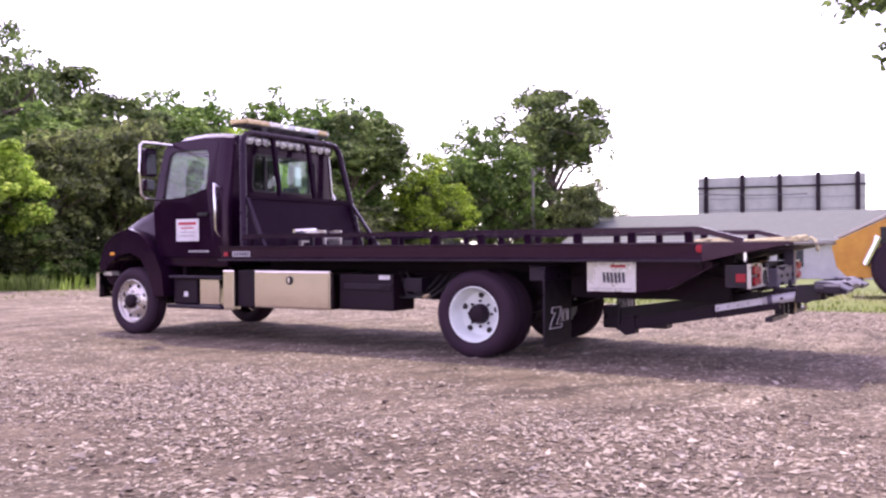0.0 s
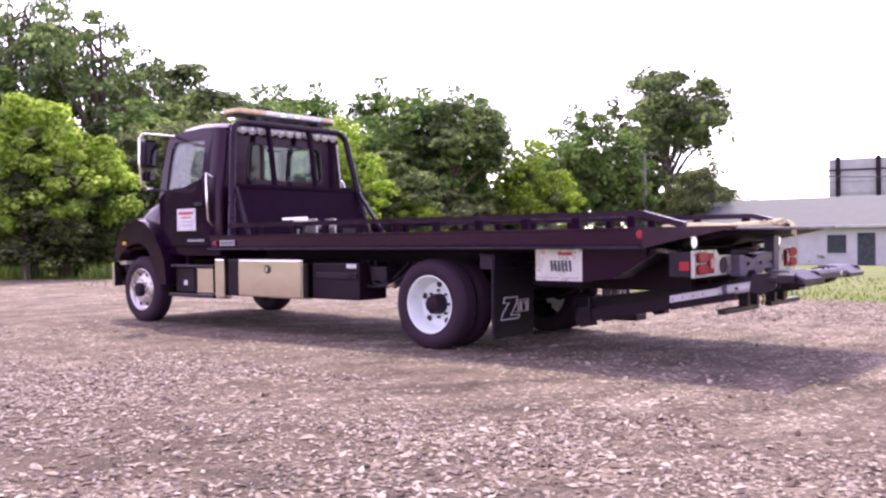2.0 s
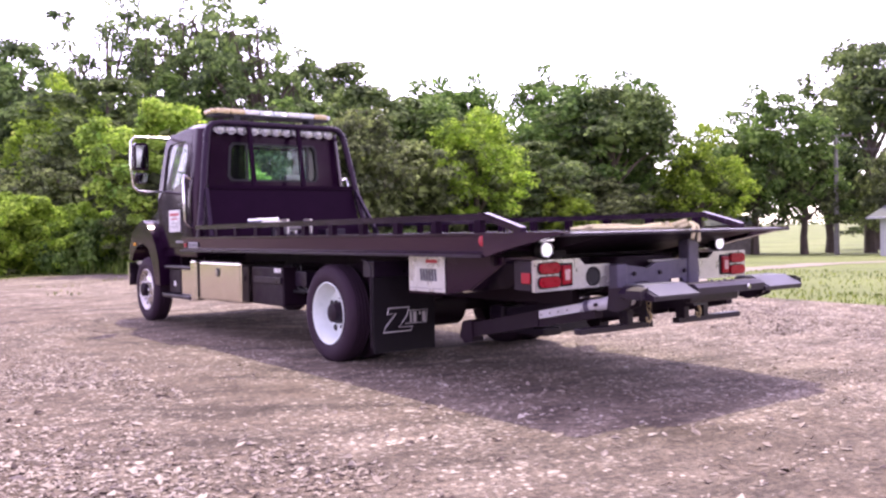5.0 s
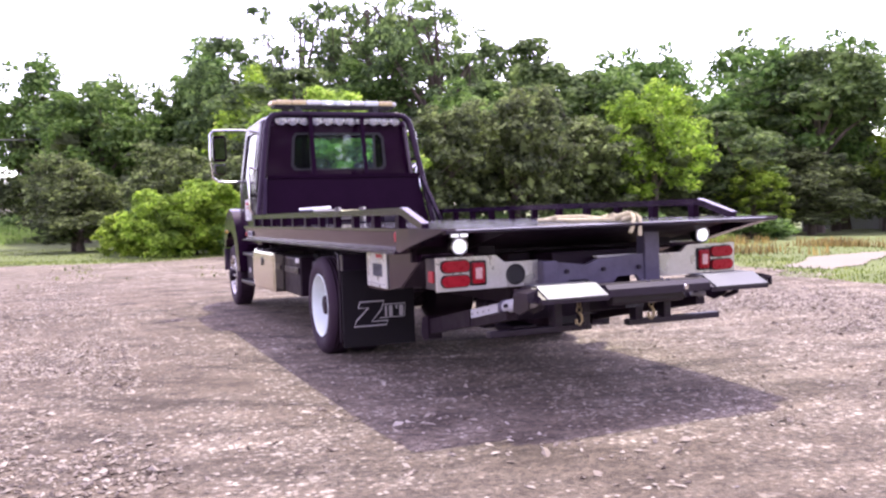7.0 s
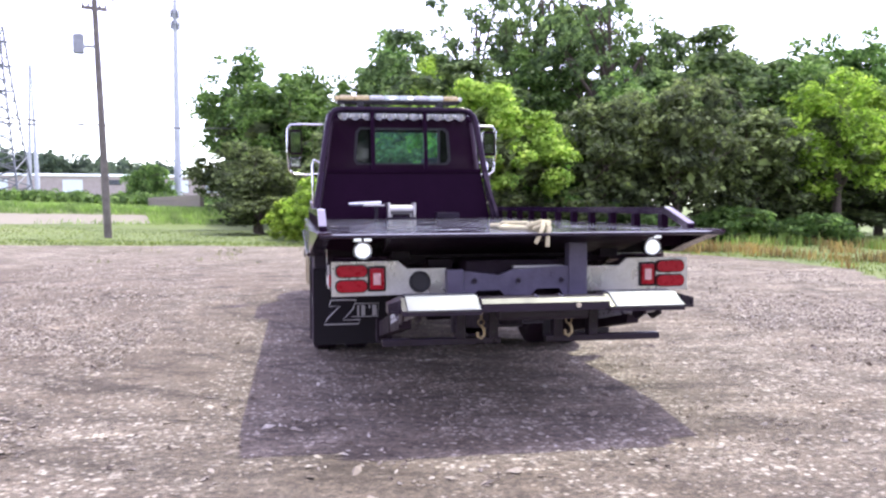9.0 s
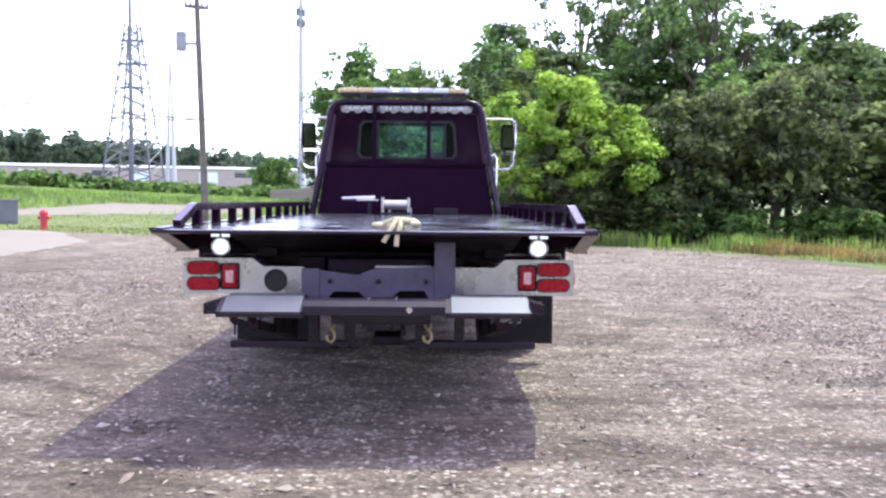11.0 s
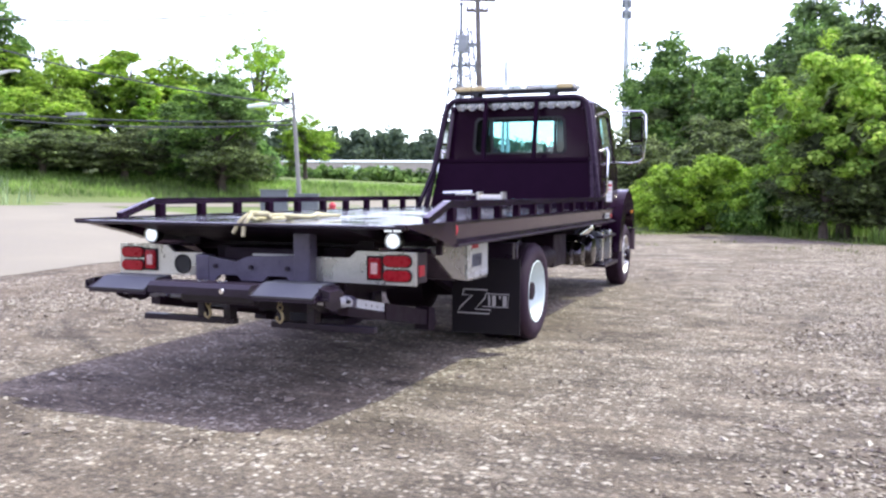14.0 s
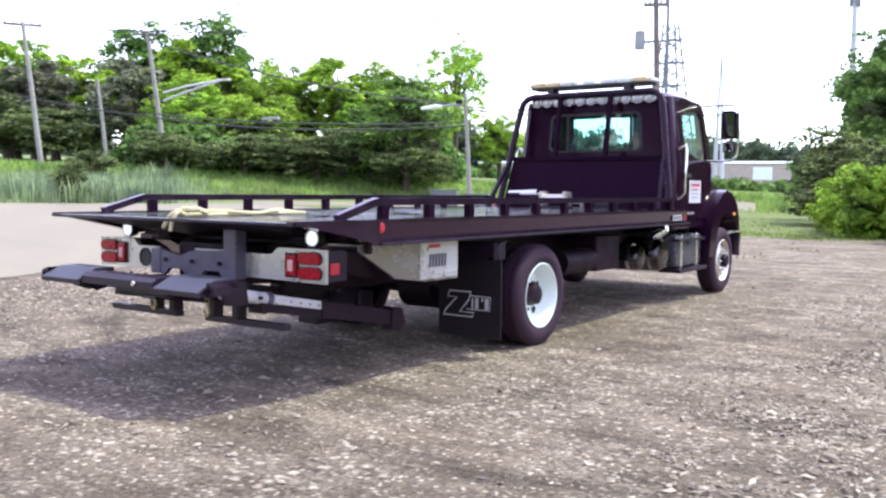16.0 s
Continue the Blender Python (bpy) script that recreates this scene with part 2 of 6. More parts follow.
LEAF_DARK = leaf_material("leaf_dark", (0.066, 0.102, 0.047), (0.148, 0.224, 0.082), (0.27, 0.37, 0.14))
# paler, bluer leaf: aerial haze is put into the far ridge's colour
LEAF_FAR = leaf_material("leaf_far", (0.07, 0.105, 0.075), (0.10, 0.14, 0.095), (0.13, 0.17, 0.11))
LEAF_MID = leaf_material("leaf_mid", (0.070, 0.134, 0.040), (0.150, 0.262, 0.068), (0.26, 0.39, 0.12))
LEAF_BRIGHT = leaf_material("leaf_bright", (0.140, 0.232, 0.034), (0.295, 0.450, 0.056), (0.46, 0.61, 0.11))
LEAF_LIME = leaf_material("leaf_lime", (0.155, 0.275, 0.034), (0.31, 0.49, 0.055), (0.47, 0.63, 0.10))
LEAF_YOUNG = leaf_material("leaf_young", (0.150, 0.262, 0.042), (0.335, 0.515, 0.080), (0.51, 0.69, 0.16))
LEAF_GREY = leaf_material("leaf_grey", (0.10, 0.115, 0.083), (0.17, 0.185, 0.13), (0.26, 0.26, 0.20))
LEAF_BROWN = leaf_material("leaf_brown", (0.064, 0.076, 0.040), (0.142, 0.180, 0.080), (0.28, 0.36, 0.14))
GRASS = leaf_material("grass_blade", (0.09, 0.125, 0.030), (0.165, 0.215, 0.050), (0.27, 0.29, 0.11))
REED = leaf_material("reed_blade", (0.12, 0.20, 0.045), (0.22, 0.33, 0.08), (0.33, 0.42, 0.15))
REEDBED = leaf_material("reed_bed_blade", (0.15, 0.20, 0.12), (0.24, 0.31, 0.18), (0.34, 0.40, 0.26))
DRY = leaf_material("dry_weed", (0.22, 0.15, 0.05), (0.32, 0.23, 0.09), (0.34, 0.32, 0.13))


def total(nt, a, b, kind="ADD"):
    n = nt.nodes.new("ShaderNodeMath")
    n.operation = kind
    for sock, v in zip(n.inputs, (a, b)):
        if isinstance(v, (int, float)):
            sock.default_value = v
        else:
            nt.links.new(v, sock)
    return n.outputs[0]


def gravel_material():
    """Crushed stone packed into brown earth: pale chips in drifts, bare patches, wheel tracks."""
    m, nt, b = shader("gravel")
    co = coords(nt)
    patch, broad, fine = noisy(nt, co, 0.55, 6, 0.68), noisy(nt, co, 2.3, 6, 0.7), noisy(nt, co, 48, 5, 0.8)
    stretch = node(nt, "ShaderNodeMapping", Scale=(1.3, 0.2, 1.0), Rotation=(0, 0, 0.9))
    nt.links.new(co, stretch.inputs["Vector"])
    tracks = noisy(nt, stretch.outputs[0], 1.0, 4, 0.6)
    # the ground ahead of the lot is worn down to earth
    worn = node(nt, "ShaderNodeMapping", Location=(0.55, -0.45, 0), Scale=(0.12, 0.09, 0.1))
    nt.links.new(co, worn.inputs["Vector"])
    bald = nt.nodes.new("ShaderNodeTexGradient")
    bald.gradient_type = "SPHERICAL"
    nt.links.new(worn.outputs[0], bald.inputs["Vector"])
    drift = total(nt, total(nt, total(nt, patch, tracks), total(nt, broad, 0.6, "MULTIPLY")), total(nt, bald.outputs["Fac"], 0.14, "MULTIPLY"), "SUBTRACT")
    wide = node(nt, "ShaderNodeMapRange", **{"From Min": 1.05, "From Max": 1.52, "To Min": -0.40, "To Max": 0.62})
    nt.links.new(drift, wide.inputs["Value"])
    earth = ramp(nt, broad, ((0.28, (0.098, 0.074, 0.053)), (0.5, (0.158, 0.126, 0.096)), (0.72, (0.24, 0.20, 0.158))))
    earth = mix(nt, "MIX", ramp(nt, bald.outputs["Fac"], ((0.1, (0, 0, 0)), (0.6, (0.55,) * 3))), earth, (0.10, 0.070, 0.050))
    earth = mix(nt, "OVERLAY", 0.8, earth, ramp(nt, fine, ((0.34, (0.16,) * 3), (0.66, (0.86,) * 3))))
    colour, relief = earth, fine
    for scale, low, lift in ((14.0, 0.90, 0.9), (29.0, 0.52, 0.8)):
        chips = node(nt, "ShaderNodeTexVoronoi", Scale=scale, Randomness=1.0)
        nt.links.new(co, chips.inputs["Vector"])
        split = nt.nodes.new("ShaderNodeSeparateColor")
        nt.links.new(chips.outputs["Color"], split.inputs[0])
        stone = ramp(nt, split.outputs[0], ((0.0, (0.085, 0.064, 0.047)), (0.3, (0.18, 0.146, 0.114)), (0.6, (0.32, 0.275, 0.225)), (1.0, (0.53, 0.475, 0.40))))
        cover = ramp(nt, total(nt, wide.outputs[0], split.outputs[1]), ((low, (0, 0, 0)), (low + 0.1, (1, 1, 1))))
        rim = ramp(nt, chips.outputs["Distance"], ((0.30, (1, 1, 1)), (0.50, (0, 0, 0))))
        cover = mix(nt, "MULTIPLY", 1.0, cover, rim)
        colour = mix(nt, "MIX", cover, colour, stone)
        relief = total(nt, relief, total(nt, total(nt, cover, split.outputs[2], "MULTIPLY"), lift, "MULTIPLY"))
    streak = node(nt, "ShaderNodeMapping", Scale=(0.55, 1.5, 1.0), Rotation=(0, 0, 0.25))
    nt.links.new(co, streak.inputs["Vector"])
    colour = mix(nt, "OVERLAY", 0.65, colour, ramp(nt, noisy(nt, streak.outputs[0], 1.6, 9, 0.82), ((0.36, (0.22, 0.195, 0.18)), (0.5, (0.53, 0.52, 0.51)), (0.64, (0.82, 0.82, 0.81)))))
    # wheel ruts sweep round the parked truck; broad stains of bare brown earth
    apart = node(nt, "ShaderNodeSeparateXYZ")
    nt.links.new(co, apart.inputs[0])
    rx, ry = total(nt, apart.outputs[0], 1.5, "SUBTRACT"), total(nt, apart.outputs[1], 4.0, "SUBTRACT")
    far = total(nt, total(nt, total(nt, rx, rx, "MULTIPLY"), total(nt, ry, ry, "MULTIPLY")), 0.5, "POWER")
    turn = total(nt, rx, total(nt, ry, -1.0, "MULTIPLY"), "ARCTAN2")
    ring = nt.nodes.new("ShaderNodeCombineXYZ")
    nt.links.new(total(nt, far, 1.6, "MULTIPLY"), ring.inputs[0])
    nt.links.new(total(nt, turn, 2.2, "MULTIPLY"), ring.inputs[1])
    rut = noisy(nt, ring.outputs[0], 1.7, 7, 0.72)
    colour = mix(nt, "OVERLAY", 0.72, colour, ramp(nt, rut, ((0.36, (0.17, 0.155, 0.14)), (0.47, (0.50, 0.50, 0.50)), (0.66, (0.74, 0.74, 0.73)))))
    stain = noisy(nt, co, 0.28, 5, 0.6)
    colour = mix(nt, "MULTIPLY", 0.6, colour, ramp(nt, stain, ((0.36, (0.62, 0.57, 0.50)), (0.52, (1, 1, 1)))))
    colour = mix(nt, "OVERLAY", 0.8, colour, ramp(nt, noisy(nt, co, 20, 7, 0.85), ((0.36, (0.16, 0.155, 0.15)), (0.5, (0.5, 0.5, 0.5)), (0.64, (0.86, 0.86, 0.85)))))
    nt.links.new(colour, b.inputs["Base Color"])
    b.inputs["Roughness"].default_value = 0.92
    bump(nt, b, total(nt, relief, total(nt, total(nt, broad, 1.1, "MULTIPLY"), total(nt, rut, 0.9, "MULTIPLY"))), 1.0, 0.02)
    return m


def stone_material():
    m, nt, b = shader("loose_stone")
    geo = nt.nodes.new("ShaderNodeNewGeometry")
    c = ramp(nt, geo.outputs["Random Per Island"], ((0.0, (0.095, 0.070, 0.052)), (0.25, (0.17, 0.132, 0.101)), (0.5, (0.28, 0.232, 0.186)), (0.78, (0.36, 0.310, 0.252)), (1.0, (0.46, 0.408, 0.342))))
    c = mix(nt, "OVERLAY", 0.3, c, ramp(nt, noisy(nt, coords(nt), 60), ((0.3, (0.3,) * 3), (0.7, (0.7,) * 3))))
    nt.links.new(c, b.inputs["Base Color"])
    b.inputs["Roughness"].default_value = 0.85
    return m


def turf_material():
    m, nt, b = shader("turf")
    co = coords(nt)
    c = ramp(nt, noisy(nt, co, 0.12, 5), ((0.3, (0.095, 0.125, 0.034)), (0.55, (0.145, 0.185, 0.050)), (0.75, (0.20, 0.205, 0.082))))
    c = mix(nt, "OVERLAY", 0.5, c, ramp(nt, noisy(nt, co, 9, 5, 0.7), ((0.3, (0.3,) * 3), (0.7, (0.7,) * 3))))
    nt.links.new(c, b.inputs["Base Color"])
    b.inputs["Roughness"].default_value = 0.95
    bump(nt, b, noisy(nt, co, 25, 4), 0.6, 0.05)
    return m


GRAVEL, STONE, TURF = gravel_material(), stone_material(), turf_material()
CONCRETE = surface("concrete", (0.195, 0.166, 0.128), (0.258, 0.224, 0.178), 0.85, 0.0, 0.5, 30, 0.3, 0.006)


# ---------------------------------------------------------------- mesh helpers
def part(name, bm, material, parent=None, label="", smooth=False):
    """Links a bmesh as one mesh object, under a thing or a part."""
    me = bpy.data.meshes.new(name)
    bmesh.ops.recalc_face_normals(bm, faces=bm.faces)
    bm.to_mesh(me)
    bm.free()
    me.materials.append(material)
    if smooth:
        me.polygons.foreach_set("use_smooth", [True] * len(me.polygons))
        me.set_sharp_from_angle(angle=radians(35))
    ob = new(name, me)
    if parent is not None:
        ob.parent = parent
    if label:
        ob["label"] = label
    return ob


def thing(name, label, category, at=(0, 0, 0), group="", kind=""):
    ob = new(name)
    ob.location = at
    ob.empty_display_size = 0.2
    return tagged(ob, label, category, group, kind)


def bevelled(bm, faces_before, width):
    if width > 0:
        faces = [f for f in bm.faces if f not in faces_before]
        edges = {e for f in faces for e in f.edges if len(e.link_faces) == 2 and e.calc_face_angle(0) > 0.4}
        bmesh.ops.bevel(bm, geom=list(edges), offset=width, segments=2, affect="EDGES", profile=0.6)


def box(x0, x1, y0, y1, z0, z1, bevel=0.006, bm=None):
    bm = bm or bmesh.new()
    old = set(bm.faces)
    r = bmesh.ops.create_cube(bm, size=1)
    bmesh.ops.scale(bm, vec=(abs(x1 - x0), abs(y1 - y0), abs(z1 - z0)), verts=r["verts"])
    bmesh.ops.translate(bm, vec=((x0 + x1) / 2, (y0 + y1) / 2, (z0 + z1) / 2), verts=r["verts"])
    bevelled(bm, old, bevel)
    return bm


def prism(points, axis, lo, hi, bevel=0.006, bm=None):
    """A polygon of (a, b) pushed along an axis; for x the pairs are (y, z), for y (x, z), for z (x, y)."""
    bm = bm or bmesh.new()
    old = set(bm.faces)
    put = {"x": lambda a, b, t: (t, a, b), "y": lambda a, b, t: (a, t, b), "z": lambda a, b, t: (a, b, t)}[axis]
    low = [bm.verts.new(put(a, b, lo)) for a, b in points]
    high = [bm.verts.new(put(a, b, hi)) for a, b in points]
    n = len(points)
    bm.faces.new(low)
    bm.faces.new(high[::-1])
    for i in range(n):
        bm.faces.new((low[i], low[(i + 1) % n], high[(i + 1) % n], high[i]))
    bevelled(bm, old, bevel)
    return bm


def loft(rings, bm=None, closed=True, caps=True):
    bm = bm or bmesh.new()
    rows = [[bm.verts.new(p) for p in ring] for ring in rings]
    n = len(rows[0])
    for a, b in zip(rows, rows[1:]):
        for i in range(n if closed else n - 1):
            bm.faces.new((a[i], a[(i + 1) % n], b[(i + 1) % n], b[i]))
    if caps and closed:
        bm.faces.new(rows[0])
        bm.faces.new(rows[-1][::-1])
    return bm


def tube(points, r, seg=10, bm=None, square=False):
    """A round or square bar along a line of points."""
    pts = [Vector(p) for p in points]
    rings = []
    side = None
    for i, p in enumerate(pts):
        d = (pts[min(i + 1, len(pts) - 1)] - pts[max(i - 1, 0)]).normalized()
        if side is None:
            side = d.cross(Vector((0, 0, 1))) if abs(d.z) < 0.9 else d.cross(Vector((0, 1, 0)))
        side = (side - d * side.dot(d)).normalized()
        up = side.cross(d)
        rr = r[i] if isinstance(r, (list, tuple)) else r
        if square:
            rings.append([p + rr * (a * side + b * up) for a, b in ((1, 1), (-1, 1), (-1, -1), (1, -1))])
        else:
            rings.append([p + rr * (math.cos(t) * side + math.sin(t) * up) for t in (2 * math.pi * k / seg for k in range(seg))])
    return loft(rings, bm)


def lathe(profile, centre, axis="x", seg=36, bm=None, close=False):
    """A profile of (along, radius) turned round an axis through the centre."""
    rings = []
    for a, r in profile:
        ring = []
        for k in range(seg):
            t = 2 * math.pi * k / seg
            u, v = r * math.cos(t), r * math.sin(t)
            off = {"x": (a, u, v), "y": (u, a, v), "z": (u, v, a)}[axis]
            ring.append(Vector(centre) + Vector(off))
        rings.append(ring)
    return loft(rings, bm, True, not close)


def frame_wall(outer, inner, thick, bm=None, bevel=0.01):
    """A wall panel with an opening: outer and inner outlines of equal count, thickened by the vector thick."""
    bm = bm or bmesh.new()
    old = set(bm.faces)
    t = Vector(thick)
    rings = [[bm.verts.new(Vector(p) + o) for p in line] for o in (Vector(), t) for line in (outer, inner)]
    n = len(outer)
    for i in range(n):
        j = (i + 1) % n
        bm.faces.new((rings[0][i], rings[0][j], rings[1][j], rings[1][i]))
        bm.faces.new((rings[2][i], rings[3][i], rings[3][j], rings[2][j]))
        bm.faces.new((rings[0][i], rings[2][i], rings[2][j], rings[0][j]))
        bm.faces.new((rings[1][i], rings[1][j], rings[3][j], rings[3][i]))
    bevelled(bm, old, bevel)
    return bm


def stuff_mesh(name, verts, faces, material, label="", category="", parent=None):
    me = bpy.data.meshes.new(name)
    me.from_pydata([tuple(v) for v in verts], [], faces)
    me.materials.append(material)
    ob = new(name, me)
    if parent is not None:
        ob.parent = parent
    else:
        tagged(ob, label, category, kind="stuff")
    return ob


# plum gloss tint: the lens's purple flare put into the black paints
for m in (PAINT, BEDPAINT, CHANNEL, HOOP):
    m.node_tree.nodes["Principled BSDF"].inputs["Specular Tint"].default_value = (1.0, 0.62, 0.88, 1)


# ---------------------------------------------------------------- ground
def rise(x, y):
    """Height of the land: flat lot, climbing gently ahead and to one side, falling away on the other."""
    soft = lambda v, w: 0.5 * (v + math.sqrt(v * v + w * w))
    z = 0.047 * min(soft(-x - 6.5, 1.5), 90) + 0.001 * min(soft(y - 6, 2), 220) - 0.025 * min(soft(x - 12, 3), 60)
    u = -0.8 * x + 0.6 * y
    t = min(max((u - 33) / 6, 0), 1)
    z += 0.8 * t * t * (3 - 2 * t)
    return z - rise0


rise0 = 0.0
rise0 = rise(0, 0)


def inside(poly, x, y):
    hit = False
    for (x0, y0), (x1, y1) in zip(poly, poly[1:] + poly[:1]):
        if (y0 > y) != (y1 > y) and x < (x1 - x0) * (y - y0) / (y1 - y0) + x0:
            hit = not hit
    return hit


def edge_point(poly, x, y, ragged):
    """The nearest point of the outline, pushed in or out a little."""
    best = None
    for (x0, y0), (x1, y1) in zip(poly, poly[1:] + poly[:1]):
        dx, dy = x1 - x0, y1 - y0
        t = min(max(((x - x0) * dx + (y - y0) * dy) / (dx * dx + dy * dy), 0), 1)
        px, py = x0 + t * dx, y0 + t * dy
        gap = (px - x) ** 2 + (py - y) ** 2
        if best is None or gap < best[0]:
            long = math.hypot(dx, dy)
            best = (gap, px, py, dy / long, -dx / long)
    _, px, py, nx, ny = best
    w = ragged * (noise.noise((px * 0.7, py * 0.7, 1.0)) + 0.5 * noise.noise((px * 2.3, py * 2.3, 5.0)))
    return px + w * nx, py + w * ny


def sheet(name, poly, step, lift, material, label, category, ragged=0.5):
    """A ground cover laid over the land inside an outline, with an uneven edge."""
    xs, ys = [p[0] for p in poly], [p[1] for p in poly]
    nx, ny = int((max(xs) - min(xs)) / step) + 3, int((max(ys) - min(ys)) / step) + 3
    at = lambda i, j: (min(xs) + (i - 1) * step, min(ys) + (j - 1) * step)
    cells = set()
    for i in range(nx):
        for j in range(ny):
            x, y = at(i, j)
            if inside(poly, x + step / 2, y + step / 2):
                cells.add((i, j))
    index, verts, faces = {}, [], []
    for i, j in sorted(cells):
        ring = []
        for a, b in ((i, j), (i + 1, j), (i + 1, j + 1), (i, j + 1)):
            if (a, b) not in index:
                x, y = at(a, b)
                if not all((a - p, b - q) in cells for p in (0, 1) for q in (0, 1)):
                    x, y = edge_point(poly, x, y, ragged)
                index[a, b] = len(verts)
                verts.append((x, y, rise(x, y) + lift + 0.004 * noise.noise((x * 0.9, y * 0.9, 3.1))))
            ring.append(index[a, b])
        faces.append(ring)
    me = bpy.data.meshes.new(name)
    me.from_pydata(verts, [], faces)
    me.materials.append(material)
    me.polygons.foreach_set("use_smooth", [True] * len(faces))
    return tagged(new(name, me), label, category, kind="structure")


def ground():
    line = [0.0]
    while line[-1] < 1500:
        line.append(line[-1] + max(1.0, line[-1] * 0.07))
    line = [-v for v in line[:0:-1]] + line
    verts = [(x, y, rise(x, y) - 0.012) for x in line for y in line]
    n = len(line)
    faces = [(i * n + j, (i + 1) * n + j, (i + 1) * n + j + 1, i * n + j + 1) for i in range(n - 1) for j in range(n - 1)]
    me = bpy.data.meshes.new("ground")
    me.from_pydata(verts, [], faces)
    me.materials.append(TURF)
    me.polygons.foreach_set("use_smooth", [True] * len(faces))
    tagged(new("ground", me), "green mown grass and weeds round the gravel lot", "ground", kind="structure")


LOT = [(-7.8, -26), (11, -26), (7.2, -6), (6.6, -2), (7.4, 3.4), (8.6, 6), (9.4, 10), (8.2, 13.6), (5.6, 16.6), (3.9, 18.2), (2.6, 20.6), (0.5, 20.8), (-1.2, 19.3), (-4.5, 21), (-7, 20.8), (-10.4, 19.0), (-9.8, 15.0), (-8.8, 7.5), (-7.8, 0)]
SLAB = [(-6.9, -26), (-6.9, 0), (-7.8, 8), (-8.2, 11.5), (-8.5, 15.3), (-10.2, 18.5), (-11.5, 19.3), (-13.0, 17.6), (-19, 18.3), (-21.4, 18.2), (-21.6, 14.0), (-22.1, 9.7), (-24, 0), (-31, -10), (-46, -26)]
ROAD = [(-20.5, 18.2), (-19.0, 22.5), (-15.0, 36.6), (-9.6, 44.6), (-10.3, 47.4), (-16.2, 39.2), (-21.6, 24.0), (-23.0, 18.2)]
DRIVE = [(8.9, 3.9), (12.6, 6.2), (24, 9.2), (40, 10.7), (40, 11.7), (23, 10.2), (11.4, 7.0), (8.9, 5.0)]
ground()
sheet("gravel_lot", LOT, 0.4, 0.008, GRAVEL, "pale brown crushed gravel parking lot with loose stones", "gravel lot")
sheet("concrete_apron", SLAB, 0.4, 0.016, CONCRETE, "pale sunlit concrete apron beside the gravel lot", "pavement", 0.35)
sheet("road", ROAD, 0.5, 0.006, CONCRETE, "pale concrete road beyond the grass verge", "road", 0.1)
sheet("driveway", DRIVE, 0.4, 0.004, CONCRETE, "narrow pale driveway across the grass", "driveway", 0.3)


def loose_stones(count, seed, x0, x1, y0, y1, mean, most):
    """Flat crushed flakes lying in drifts on the lot, thickest where one walks, thinned where the lorry's shadow falls.
    """
    rng = np.random.default_rng(seed)
    many = count * 5
    px, py = rng.uniform(x0, x1, many), rng.uniform(y0, y1, many)
    chance = rng.uniform(0, 1, many)
    drift = np.array([noise.noise((x * 0.55, y * 0.55, 6.0)) + 0.6 * noise.noise((x * 1.9, y * 1.9, 2.0)) for x, y in zip(px, py)])
    far = np.clip(1.15 - 0.10 * (py - y0 - 3.6), 0.3, 1.15)
    # pale stones kept sparse inside the truck's shadow, so its shade reads smoother
    keep = ~((abs(px) < 1.0) & (py > -1.2)) & (chance < far * np.clip(0.45 + 1.15 * drift, 0.06, 1.0) * np.where((abs(px) < 2.7) & (py > -5.3), 0.10, 1.0))
    px, py = px[keep][:count], py[keep][:count]
    n = len(px)
    base = np.array([(1.15, 0, 0), (0, 0.55, 0), (-1.15, 0, 0), (0, -0.55, 0), (0, 0, 0.9)], float)
    size = np.minimum(rng.lognormal(mean, 0.36, n), most)
    v = base[None] * rng.uniform(0.5, 1.45, (n, 5, 3)) * size[:, None, None]
    v[:, 4, :2] = size[:, None] * rng.uniform(-0.5, 0.5, (n, 2))
    v[..., 2] *= rng.uniform(0.22, 0.6, n)[:, None] * (1.0 if y0 < 0 else 0.5)
    t = rng.uniform(0, 6.283, n)
    c, s = np.cos(t)[:, None], np.sin(t)[:, None]
    tilt = rng.uniform(-0.3, 0.3, n)[:, None]
    x, y = v[..., 0] * c - v[..., 1] * s, v[..., 0] * s + v[..., 1] * c
    z = v[..., 2] + tilt * v[..., 0]
    h = np.array([rise(i, j) for i, j in zip(px, py)])
    out = np.stack([x + px[:, None], y + py[:, None], z + (h + 0.011)[:, None] + 0.12 * size[:, None]], -1).reshape(-1, 3)
    tri = np.array([(0, 1, 4), (1, 2, 4), (2, 3, 4), (3, 0, 4)])
    faces = (tri[None] + 5 * np.arange(n)[:, None, None]).reshape(-1, 3)
    stuff_mesh("loose_gravel", out.tolist(), faces.tolist(), STONE, "loose broken grey and tan gravel stones", "gravel")


loose_stones(74000, 5, -6.6, 6.4, -8.0, 3.0, -4.18, 0.042)
loose_stones(22000, 6, -6.4, 8.0, 3.0, 17.0, -3.95, 0.04)


# ---------------------------------------------------------------- the tow truck
truck = thing("tow_truck", "black flatbed tow truck with wheel lift parked on gravel", "truck")
WHEEL_Z = 0.425


